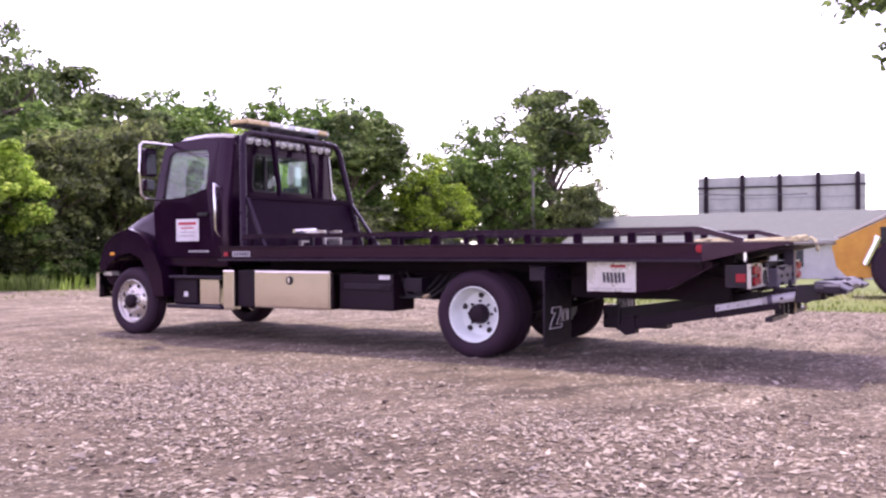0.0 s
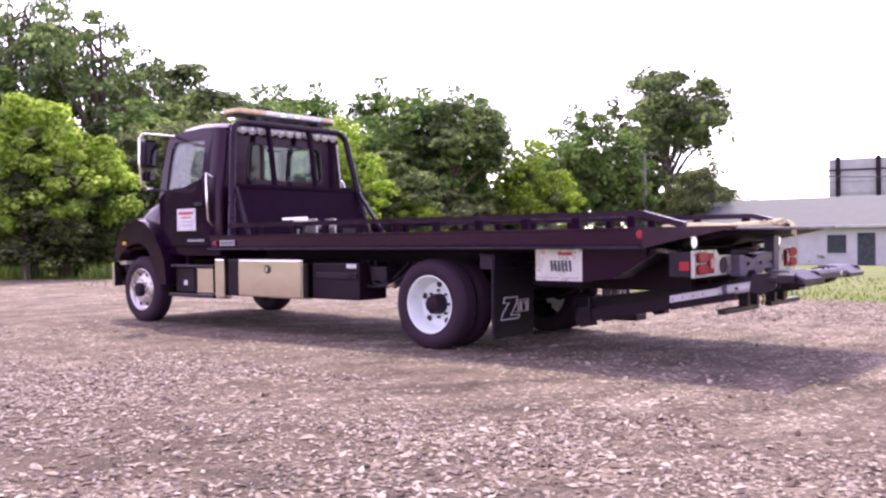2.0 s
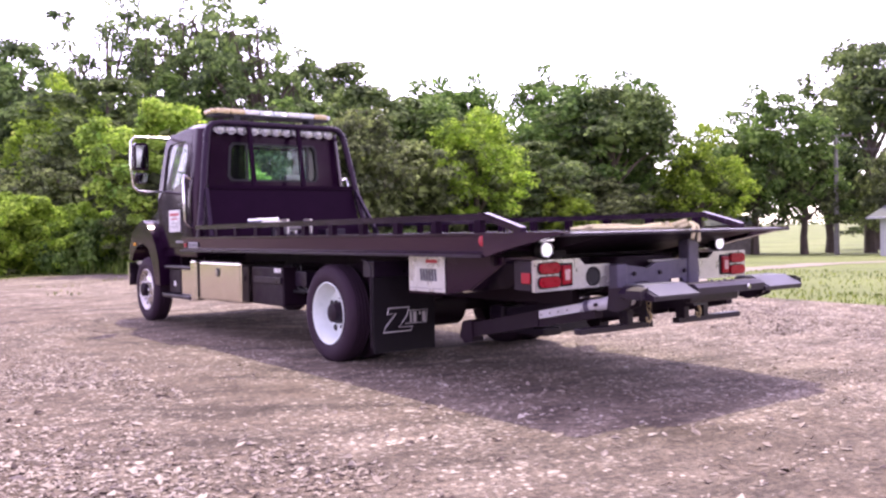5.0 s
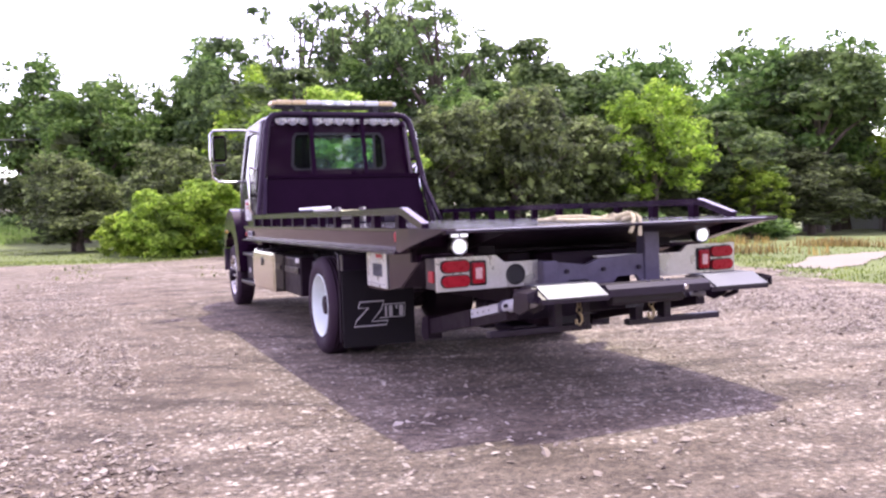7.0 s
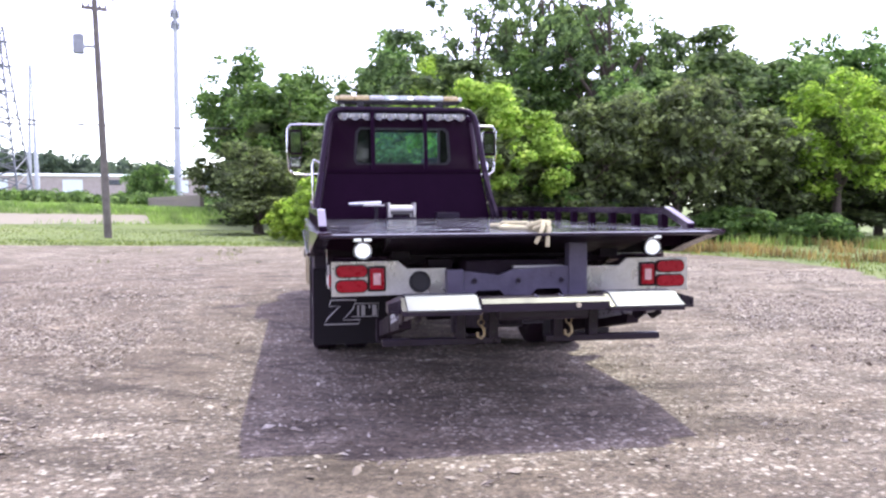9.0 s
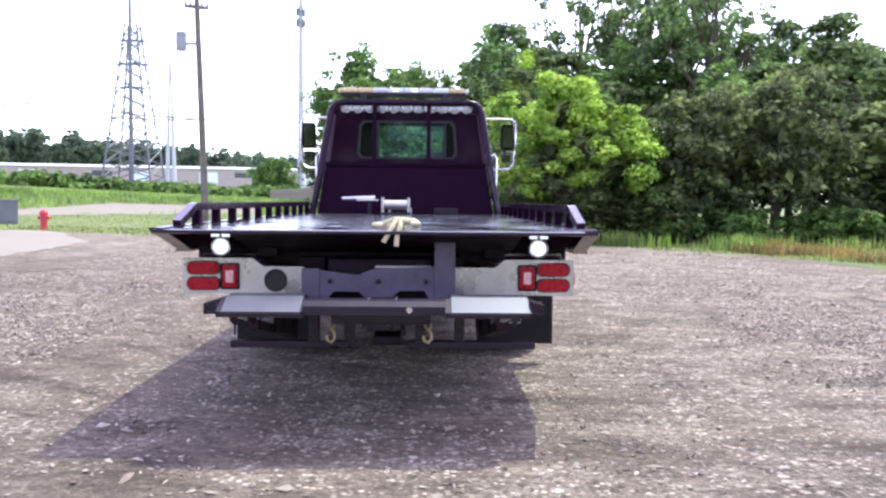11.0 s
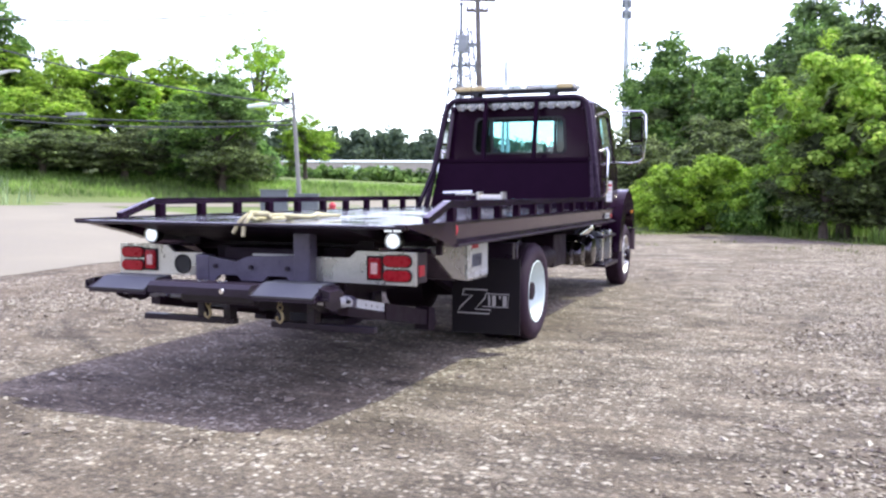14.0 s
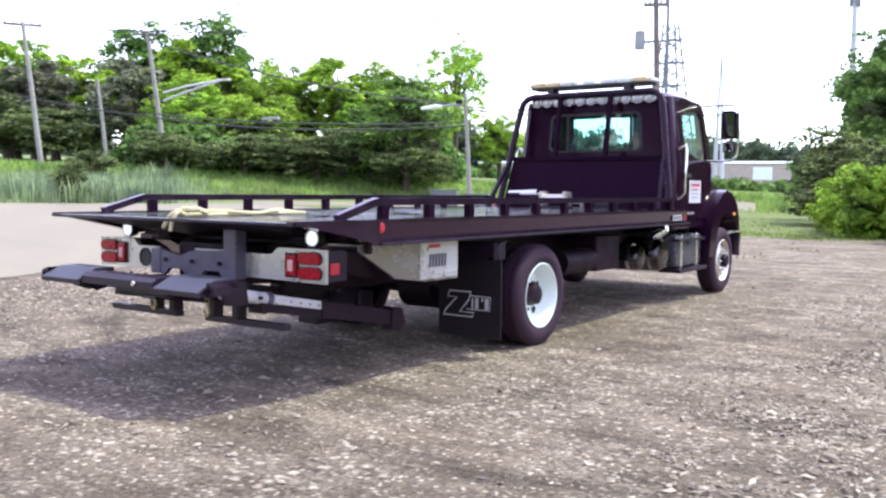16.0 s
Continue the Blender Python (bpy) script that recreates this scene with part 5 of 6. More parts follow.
def tree(label, material, seed, clumps, per, leaf, low, spread, airy=0.0, category="tree", top=9.6, puff=(0.34, 0.70), lobes=9, shade=0.0):
    """A tree as high as top and six wide: tapered trunk, limbs that fork into boughs, and leaf sprays on the outside of each bough."""
    rng = np.random.default_rng(seed)
    ob = thing("tree", label, category)
    mid, half, wide = (low + top) / 2, (top - low) / 2, 2.75 * spread
    HIGH[ob.name] = top + 0.3
    size = np.array([wide, wide, half])
    boughs = []
    for k in range(lobes):
        t = k * 2.4 + rng.uniform(-0.4, 0.4)
        z = -0.62 + 1.35 * (k + 0.5) / lobes + rng.uniform(-0.12, 0.12)
        reach = math.sqrt(max(0.05, 1 - min(abs(z), 0.97) ** 2)) * rng.uniform(0.45, 0.72)
        boughs.append((np.array([reach * math.cos(t), reach * math.sin(t), z * 0.72]), rng.uniform(0.34, 0.50) * (0.82 if airy else 1.0)))
    boughs.append((np.array([rng.uniform(-0.15, 0.15), rng.uniform(-0.15, 0.15), 0.58]), 0.40))
    centres, radii = [], []
    while len(centres) < clumps:
        at, reach = boughs[int(rng.integers(len(boughs)))]
        d = rng.normal(size=3) + (0, 0, 0.35)
        d /= np.linalg.norm(d)
        p = at + d * reach * (rng.uniform(0.72, 1.06) if rng.random() > 0.22 else rng.uniform(0.15, 0.7))
        if any(np.linalg.norm(p - q) < 0.62 * w for q, w in boughs) and rng.random() < 0.7:
            continue
        p = p * (1 + 0.10 * noise.noise((p[0] * 2 + seed, p[1] * 2, p[2] * 2)))
        centres.append(p * size + (0, 0, mid))
        radii.append(rng.uniform(*puff) * (1 - 0.3 * airy))
    # a few large leaves close the inside; low and inner shade is painted brown
    v, f = leaves(centres, radii, per, leaf, rng, 0.75, 0.55)
    if not airy:
        heart = [at * size * (0.9, 0.9, 0.8) + (0, 0, mid) for at, reach in boughs]
        v2, f2 = leaves(heart, [reach * wide * 0.42 for at, reach in boughs], 50, 0.34, rng, 1.2)
        v, f = np.concatenate([v, v2]), np.concatenate([f, f2 + len(v)])
    me = bpy.data.meshes.new("crown")
    me.from_pydata(v.tolist(), [], f.tolist())
    me.materials.append(material)
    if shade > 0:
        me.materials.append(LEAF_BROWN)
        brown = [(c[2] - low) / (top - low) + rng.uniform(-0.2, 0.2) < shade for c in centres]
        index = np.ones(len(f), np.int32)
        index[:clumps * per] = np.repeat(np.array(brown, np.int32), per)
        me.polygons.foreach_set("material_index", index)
    new("crown", me).parent = ob
    bm = tube([(0, 0, -0.3), (0.05, 0, 1.2), (-0.08, 0.06, 3.0), (0.1, -0.05, 5.2 * top / 9.6), (0, 0, 8.4 * top / 9.6)] if top > 6 else [(0, 0, -0.3), (0.05, 0, 0.4), (-0.08, 0.06, 1.2), (0.1, -0.05, 2.0), (0, 0, top * 0.8)], [0.26, 0.2, 0.16, 0.11, 0.03], 9)
    for at, reach in boughs:
        c = Vector(at * size + (0, 0, mid))
        z = max(0.3 if top < 6 else 1.0, c.z * 0.6)
        start = Vector((0.02, 0, z))
        bend = start.lerp(c, 0.5) + Vector((0, 0, 0.25))
        tube([start, bend, c], [0.10, 0.065, 0.03], 6, bm)
        for k in range(5 if airy else 3):
            q = Vector(centres[int(rng.integers(len(centres)))])
            if (q - c).length < 2.6:
                tube([c, c.lerp(q, 0.5) + Vector((0, 0, 0.1)), q], [0.035, 0.022, 0.010], 5, bm)
    part("trunk", bm, BARK, ob, smooth=True)
    return ob


def place(kind, rows, seed, sink=0.0):
    """Copies of a tree at rows of x, y, height and width, each turned its own way."""
    r = random.Random(seed)
    for x, y, h, w in rows:
        m = Matrix.Translation((x, y, rise(x, y) - sink)) @ Matrix.Rotation(r.uniform(0, 6.28), 4, "Z") @ Matrix.Diagonal((w / 6 * r.uniform(1.0, 1.15), w / 6 * r.uniform(1.0, 1.15), h / HIGH[kind.name], 1))
        copy_thing(kind, m)


def drop_thing(ob):
    for o in (*ob.children_recursive, ob):
        bpy.data.objects.remove(o)


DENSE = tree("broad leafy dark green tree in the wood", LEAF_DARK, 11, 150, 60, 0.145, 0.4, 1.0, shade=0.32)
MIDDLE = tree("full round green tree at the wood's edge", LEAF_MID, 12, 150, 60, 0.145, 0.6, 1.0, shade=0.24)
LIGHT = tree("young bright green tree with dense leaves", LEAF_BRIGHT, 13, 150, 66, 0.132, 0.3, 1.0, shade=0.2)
TALL = tree("tall thin airy tree with gaps in its crown", LEAF_DARK, 14, 88, 44, 0.110, 2.3, 0.95, 0.75, puff=(0.30, 0.66), lobes=13)
GREY = tree("dusty grey-green tree hung with dry vines", LEAF_GREY, 15, 110, 60, 0.17, 0.6, 1.0)
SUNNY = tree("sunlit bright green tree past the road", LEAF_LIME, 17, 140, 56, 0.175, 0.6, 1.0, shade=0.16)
BROWN = tree("dark brownish green tree tangled with vines", LEAF_BROWN, 18, 150, 52, 0.142, 0.1, 1.05, top=7.0)
OVER = tree("leafy green tree with bare lower trunk", LEAF_DARK, 19, 140, 80, 0.11, 3.4, 1.0)
REAR = tree("unseen leafy tree added behind the lot to darken reflections", LEAF_DARK, 16, 60, 40, 0.28, 0.6, 1.0)
place(DENSE, [(18.3, 33.7, 10.5, 7), (5.7, 30.0, 7.8, 7), (17.1, 33.6, 10.1, 5), (-2.3, 58.0, 10.3, 7.6), (4.6, 40.1, 10.9, 6.5), (16.4, 27.5, 7.9, 6.4), (5.5, 37.8, 9.0, 7), (20.2, 28.5, 7.9, 7), (57.0, 22.5, 7.0, 6), (22.7, 23.6, 5.6, 6)], 1)
place(MIDDLE, [(24.3, 33.3, 9.7, 7), (33.2, 33.1, 11.4, 6), (35.8, 29.7, 11.0, 6.6), (43.3, 25.7, 10.4, 6.8), (46.3, 24.2, 8.9, 6), (19.8, 34.0, 9.4, 6), (20.0, 27.5, 7.6, 5.6), (27.2, 32.3, 10.1, 5.5), (29.8, 27.8, 9.7, 6.6), (-5.4, 60.0, 12.1, 7.4), (-1.7, 42.4, 8.4, 7), (4.3, 44.1, 11.4, 6), (26.1, 33.9, 10.2, 6.4), (94.6, 34.7, 6.9, 9), (76.0, 34.7, 7.0, 9)], 2)
place(LIGHT, [(35.6, 23.9, 7.4, 5.4), (21.2, 25.6, 7.0, 5), (5.1, 33.8, 8.4, 4.6), (18.1, 21.8, 6.4, 4.6), (23.2, 22.0, 3.4, 3.2)], 3)
place(MIDDLE, [(0.8, 42.3, 8.5, 6.0), (-1.2, 49.4, 10.0, 6.4), (3.5, 44.0, 8.8, 5.5)], 26)
place(TALL, [(7.7, 36.7, 13.5, 6.6), (10.4, 34.3, 13.6, 7.2), (12.3, 30.0, 12.3, 6.6), (12.8, 32.1, 11.1, 6.0), (12.4, 36.5, 14.1, 7.0)], 4)
place(SUNNY, [(-57.6, 33.8, 8.2, 8)], 18)
place(GREY, [(-55.6, 29.4, 7.6, 6.4), (-60.0, 24.0, 8.0, 9), (-47.5, 31.0, 7.5, 6.5)], 5)
place(OVER, [(30.8, 26.0, 9.4, 7.6), (57.1, 25.6, 15.5, 10.6)], 28)
place(MIDDLE, [(11.7, 25.1, 6.4, 6), (8.7, 32.1, 8.5, 7)], 31)
place(DENSE, [(12.7, 27.2, 6.9, 7), (55.0, 27.5, 9.0, 8.0), (59.5, 25.0, 7.5, 7.0), (40.0, 33.0, 7.5, 9.0), (47.0, 30.5, 7.5, 9.0), (34.0, 37.0, 7.5, 9.0)], 32)
place(BROWN, [(4.2, 19.7, 2.7, 3.0), (6.2, 28.0, 4.0, 7), (9.5, 33.0, 4.5, 7), (27.5, 24.5, 4.2, 6), (32.6, 28.5, 4.2, 6.4), (36.5, 27.0, 3.6, 4.2), (20.5, 24.5, 2.8, 6.0), (23.5, 26.0, 3.0, 6.0), (17.4, 24.4, 2.6, 5.0), (27.0, 22.6, 2.5, 5.0)], 27)
place(BROWN, [(10.8, 23.3, 5.5, 5.2), (14.7, 22.2, 5.0, 5.0), (8.8, 20.9, 5.1, 4.2), (11.5, 21.0, 5.8, 4.6), (46.9, 18.6, 6.6, 4.6), (-6.4, 61.0, 5.2, 6.0), (-2.6, 50.0, 5.5, 6.5), (-3.2, 34.0, 4.3, 4.6), (0.7, 31.0, 4.6, 5.0), (3.3, 28.0, 4.5, 4.4)], 15)
place(OVER, [(13.6, -4.9, 10.5, 7.2)], 16)
place(MIDDLE, [(-57.9, 40.3, 11.5, 9.6), (-53.1, 43.1, 12.4, 9.6)], 30)
place(SUNNY, [(-43.4, 47.3, 9.6, 9.4), (-37.2, 44.8, 6.6, 7.4), (-32.6, 43.4, 6.6, 7.2), (-52.7, 41.0, 10.6, 9.4), (-64.0, 33.8, 10.0, 9), (-62.0, 20.0, 9.0, 10)], 6)
place(LIGHT, [(-42.0, 31.4, 6.3, 6.6), (-38.1, 32.9, 5.1, 6.9), (-48.5, 45.5, 9.4, 7.2), (-46.0, 42.3, 7.8, 7.2), (-32.9, 55.1, 5.5, 5.2), (-41.2, 49.8, 9.4, 8)], 7)
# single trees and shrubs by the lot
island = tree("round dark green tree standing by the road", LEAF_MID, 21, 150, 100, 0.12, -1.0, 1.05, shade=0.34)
place(island, [(-23.8, 30.6, 6.0, 6.0)], 8)
feathery = tree("feathery light green tree with fine leaves", LEAF_LIME, 29, 230, 44, 0.090, 2.2, 1.0, 0.3, puff=(0.26, 0.52), lobes=15)
place(feathery, [(-37.7, 55.7, 12.4, 7.6)], 29)
place(BROWN, [(-23.0, 29.8, 2.7, 5.0)], 33)
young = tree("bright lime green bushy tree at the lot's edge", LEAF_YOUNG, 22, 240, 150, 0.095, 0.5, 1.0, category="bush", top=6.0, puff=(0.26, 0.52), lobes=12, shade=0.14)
place(young, [(4.8, 20.5, 5.3, 5.6)], 9)
shrub = tree("low spreading bright green shrub by the lot", LEAF_BRIGHT, 23, 190, 110, 0.10, -1.0, 1.05, category="shrub", top=3.6, puff=(0.26, 0.50), lobes=12)
place(shrub, [(0.5, 23.6, 2.7, 4.6), (2.6, 23.0, 2.33, 3.4), (-1.0, 25.8, 1.7, 3.0)], 10)
weedy = tree("low tangled green weeds under the trees", LEAF_MID, 24, 100, 60, 0.16, -1.0, 1.05, category="shrub", top=3.4, puff=(0.35, 0.70))
place(weedy, [(7.7, 20.9, 2.28, 3.6), (10.1, 19.9, 1.2, 2.6), (12.9, 19.8, 1.3, 3.0), (2.5, 22.2, 1.82, 2.6), (15.6, 19.2, 1.1, 2.8), (19.9, 18.6, 1.0, 3.2), (48.0, 13.4, 1.34, 3.5), (44.6, 10.0, 0.97, 2.5)], 11)
place(weedy, [(-35.1, 24.1, 2.08, 4.6), (-32.1, 27.6, 2.40, 4.8), (-28.6, 31.1, 2.52, 4.8), (-24.6, 34.2, 2.57, 4.4), (-38.0, 27.0, 2.96, 6)], 19)
place(BROWN, [(-32.2, 17.8, 1.29, 2.2), (-30.3, 29.5, 1.94, 4.6), (-37.1, 32.8, 3.4, 6.5), (-34.1, 37.0, 3.3, 6.5)], 20)
place(BROWN, [(-22.9, 10.9, 1.45, 1.3), (-50.0, 27.0, 3.8, 8.0), (-54.0, 26.0, 4.4, 9.0), (-46.0, 33.0, 3.8, 7.0), (-60.0, 30.0, 5.0, 9.0), (-30.0, 25.2, 2.3, 4.8), (-27.2, 27.6, 2.4, 4.8), (-33.5, 23.0, 2.2, 4.6), (-3.0, 32.4, 2.1, 4.6), (0.2, 29.5, 2.2, 4.4)], 21)
place(BROWN, [(5.7, 20.3, 1.75, 3.0), (7.5, 19.9, 1.95, 2.8)], 23)
place(weedy, [(-18.4, 99.6, 5.1, 5.4)], 13)
# unseen row behind the viewpoint, added to darken reflections in the truck
place(REAR, [(-30, -52, 12, 11), (-19, -52, 13, 11), (-8, -53, 12, 11), (2, -53, 13, 11), (12, -52, 12, 11), (22, -51, 12, 11), (-48, -34, 11, 9), (-36, -40, 10, 9), (-25, -42, 12, 9), (-14, -41, 11, 9), (-4, -43, 10, 9), (6, -42, 12, 9), (16, -41, 11, 9), (27, -39, 10, 9), (38, -33, 11, 9), (40, -20, 10, 9)], 12)
for kind in (BROWN, OVER, SUNNY, REAR, DENSE, MIDDLE, LIGHT, TALL, GREY, feathery, island, young, shrub, weedy):
    drop_thing(kind)


def blades(name, spots, height, width, material, label, category, seed, lean=0.35):
    """Upright grass blades, each a bent pair of triangles."""
    rng = np.random.default_rng(seed)
    n = len(spots)
    p = np.array(spots)
    h = height * rng.uniform(0.5, 1.3, n)
    a = rng.uniform(0, 6.283, n)
    d = np.stack([np.cos(a), np.sin(a), 0 * a], 1)
    side = np.stack([-np.sin(a), np.cos(a), 0 * a], 1) * (width * rng.uniform(0.6, 1.4, n))[:, None]
    bend = (lean * h * rng.uniform(0.2, 1.2, n))[:, None]
    mid = p + d * bend * 0.35 + np.stack([0 * h, 0 * h, h * 0.6], 1)
    tip = p + d * bend + np.stack([0 * h, 0 * h, h], 1)
    v = np.stack([p - side, p + side, mid + side * 0.8, mid - side * 0.8, tip], 1).reshape(-1, 3)
    k = 5 * np.arange(n)
    faces = np.stack([k, k + 1, k + 2, k + 3], 1).tolist() + np.stack([k + 3, k + 2, k + 4], 1).tolist()
    stuff_mesh(name, v.tolist(), faces, material, label, category)


def scatter(count, seed, box_, keep):
    r = random.Random(seed)
    out = []
    while len(out) < count:
        x, y = r.uniform(box_[0], box_[1]), r.uniform(box_[2], box_[3])
        if keep(x, y, r):
            out.append((x, y, rise(x, y) - 0.02))
    return out


def off_lot(x, y):
    w = 0.5 * noise.noise((x * 0.7, y * 0.7, 1.0))
    return not (inside(LOT, x + w, y + w) or inside(SLAB, x, y) or inside(ROAD, x, y) or inside(DRIVE, x, y))


def near_lot(x, y, r):
    return off_lot(x, y) and (r.random() < 0.25 or inside(LOT, x * 0.9, y * 0.9) or inside(LOT, x * 0.8, y * 0.85))


blades("verge_grass", scatter(30000, 31, (-16, 17, -4, 38), lambda x, y, r: near_lot(x, y, r) and not (x < -6 and y < 15)), 0.065, 0.010, GRASS, "short green grass along the lot's edge", "grass", 41)
WOOD_EDGE = lambda x, y: off_lot(x, y) and off_lot(x - 0.3, y - 0.3)
blades("tall_weeds", scatter(3600, 32, (1.5, 17, 15.5, 24.5), lambda x, y, r: WOOD_EDGE(x, y) and r.random() < 1.9 * noise.noise((x * 0.6, y * 0.6, 4))), 0.40, 0.018, REED, "tall green weeds under the bushes", "weeds", 42, 0.3)
blades("dry_weeds", scatter(4200, 33, (8.2, 17, 7.5, 20.5), lambda x, y, r: WOOD_EDGE(x, y) and r.random() < 1.7 * noise.noise((x * 0.45, y * 0.45, 8))), 0.26, 0.014, DRY, "dry yellowish brown weeds on the verge", "weeds", 43, 0.7)
blades("grass_bank", scatter(46000, 34, (-62, 0, 8, 66), lambda x, y, r: 34 < -0.8 * x + 0.6 * y < 44 and off_lot(x, y)), 0.32, 0.014, REED, "bank of rough green grass beyond the road", "grass", 44, 0.8)
blades("reed_bed", scatter(7500, 36, (-31, -21.5, 7, 22), lambda x, y, r: off_lot(x, y) and y < 14.6 - 0.8 * (x + 22.7) + r.gauss(0, 1.2) and r.random() < 0.75 + noise.noise((x * 0.4, y * 0.4, 3))), 0.74, 0.022, REEDBED, "tall pale blue-green reeds past the apron", "reeds", 46, 0.35)
blades("lot_weeds", scatter(350, 35, (-6, 8.4, 11, 19.4), lambda x, y, r: inside(LOT, x, y) and noise.noise((x * 0.8, y * 0.8, 2)) > 0.3), 0.10, 0.01, GRASS, "sparse weeds growing through the gravel", "weeds", 45)


def far_woods():
    rng = np.random.default_rng(51)
    centres, radii = [], []
    for k in range(1000):
        az = rng.uniform(-1.15, 0.05)
        d = rng.uniform(300, 380)
        x, y = d * math.sin(az), d * math.cos(az)
        z = rise(x, y)
        top = 9.6 + 1.5 * noise.noise((az * 9, 0.3, 0)) + 8 * math.exp(-((az + 0.55) / 0.28) ** 2)
        centres.append((x, y, z + rng.uniform(0.1, 1.0) * top))
        radii.append(rng.uniform(3, 5))
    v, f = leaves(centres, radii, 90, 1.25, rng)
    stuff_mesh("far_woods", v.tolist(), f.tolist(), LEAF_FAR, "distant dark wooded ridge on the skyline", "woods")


far_woods()


def hedge(seed):
    rng = np.random.default_rng(seed)
    centres, radii = [], []
    for k in range(420):
        s = rng.uniform(0, 1)
        x, y = -62 + 58 * s + rng.normal() * 2, 64 + 34 * s + rng.normal() * 2
        centres.append((x, y, rise(x, y) + rng.uniform(0.0, 0.55 + 1.1 * max(0.0, noise.noise((s * 14, 0.7, 0))))))
        radii.append(rng.uniform(0.5, 0.9))
    v, f = leaves(centres, radii, 55, 0.34, rng)
    stuff_mesh("far_hedge", v.tolist(), f.tolist(), LEAF_MID, "long low green hedge before the far building", "hedge")


hedge(52)


# ---------------------------------------------------------------- poles and wires
def wooden_pole(x, y, h, lean=(0, 0), r=0.13, arms=(), label="weathered wooden utility pole", wood=None):
    z = rise(x, y)
    pole = thing("utility_pole", label, "utility pole", (x, y, z))
    part("shaft", tube([(0, 0, -0.4), (lean[0] * 0.5, lean[1] * 0.5, h / 2), (lean[0], lean[1], h)], [r, r * 0.85, r * 0.65], 12), wood or POLEGREY, pole, smooth=True)
    for az_, half, down in arms:
        c, s = math.cos(az_), math.sin(az_)
        part("crossarm", tube([(lean[0] - half * c, lean[1] - half * s, h - down), (lean[0] + half * c, lean[1] + half * s, h - down)], 0.06, square=True), POLEWOOD, pole)
        for k in (-0.9, -0.45, 0.45, 0.9):
            part("insulator", lathe([(0, 0.03), (0.06, 0.05), (0.12, 0.03), (0.16, 0.02)], (lean[0] + k * half * c, lean[1] + k * half * s, h - down + 0.05), "z", 8), GALV, pole)
    return pole


big = wooden_pole(-8.32, 26.8, 9.0, (-0.32, 0.0), 0.15, ((0.45, 0.75, 0.12), (0.45, 0.45, 0.55)), wood=POLEWOOD)
part("transformer", lathe([(0, 0.1), (0.02, 0.2), (0.7, 0.2), (0.74, 0.1)], (-0.86, -0.18, 6.75), "z", 18), GALV, big, "grey transformer can", True)
part("transformer_bracket", box(-0.72, -0.30, -0.1, 0.0, 7.0, 7.1), GALV, big)
lit_pole = wooden_pole(-14.6, 23.0, 4.75, (-0.34, 0.0), 0.10)
part("lamp_arm", tube([(-0.30, 0.0, 4.28), (-0.7, -0.25, 4.30), (-1.15, -0.53, 4.22)], 0.045, 8), GALV, lit_pole, smooth=True)
part("arm_brace", tube([(-0.30, 0.0, 4.05), (-0.55, -0.15, 4.16), (-0.8, -0.31, 4.28)], 0.03, 8), GALV, lit_pole, smooth=True)
part("ballast_box", box(-0.66, -0.42, -0.20, -0.04, 4.32, 4.50, 0.03), FRAME, lit_pole)
part("lamp_head", tube([(-1.10, -0.50, 4.23), (-1.3, -0.63, 4.21), (-1.8, -0.94, 4.13)], [0.05, 0.10, 0.07], 10), WHITE, lit_pole, "pale street lamp head", smooth=True)
wooden_pole(-38.2, 19.0, 7.3, (-0.7, -0.5), 0.14, ((1.0, 0.9, 0.15),))
wooden_pole(-43.3, 26.3, 5.3, (-0.4, -0.4), 0.13)
wooden_pole(46.7, 22.3, 7.4, (0, 0), 0.16, ((1.9, 0.9, 0.2),))
lamp_pole = wooden_pole(-36.5, 25.4, 7.6, (-0.7, -0.7), 0.15, ((0.6, 0.7, 0.1),), "wooden pole carrying a street lamp arm")
for dz in (0.0, 0.45):
    part("lamp_arm", tube([(-0.35, 0.05, 4.35 - dz), (0.6, 0.9, 4.75 - dz * 0.7), (1.9, 2.4, 5.2)], 0.07, 8), PANEL, lamp_pole, smooth=True)
part("lamp_head", box(1.75, 2.35, 2.3, 2.6, 5.12, 5.24, 0.03), PANEL, lamp_pole)


def wire(a, b, sag, r=0.018):
    a, b = Vector(a), Vector(b)
    pts = [a.lerp(b, k / 12) - Vector((0, 0, sag * 4 * (k / 12) * (1 - k / 12))) for k in range(13)]
    return tube(pts, r, 5)


cables = thing("overhead_cables", "black overhead cables strung between the poles", "cables", (0, 0, 0))
zt = lambda x, y, h: (x, y, rise(x, y) + h)
for a, b, sag in (
    (zt(-14.95, 23.0, 4.2), zt(-4, 43, 5.6), 0.3), (zt(-37.2, 24.7, 7.4), zt(-12, 20, 12.0), 0.6), (zt(-14.95, 23.0, 4.25), zt(-37.6, 24.8, 7.3), 0.5), (zt(-14.95, 23.0, 3.6), zt(-37.6, 24.8, 3.2), 0.3),
    (zt(-14.95, 23.0, 3.45), zt(-37.6, 24.8, 3.0), 0.4), (zt(-37.6, 24.8, 3.0), zt(-39.4, 18.4, 3.6), 0.1),
    ((-36, 19.5, 9.2), (-18.2, 32.4, 10.6), 0.7), (zt(-14.95, 23.0, 4.1), zt(-11.6, 38, 5.0), 0.2), (zt(46.7, 22.3, 7.0), zt(26, 40, 6.2), 0.8), (zt(46.7, 22.3, 6.2), zt(26, 40, 5.2), 0.8), (zt(46.7, 22.3, 6.6), zt(68, 8, 6.6), 0.5),
):
    part("cable", wire(a, b, sag, 0.034), WIREM, cables)
lamp2 = (-25.6, 22.8, 4.54)
fix = thing("street_lamp_head", "grey street lamp head hung on the cable line", "street lamp", lamp2)
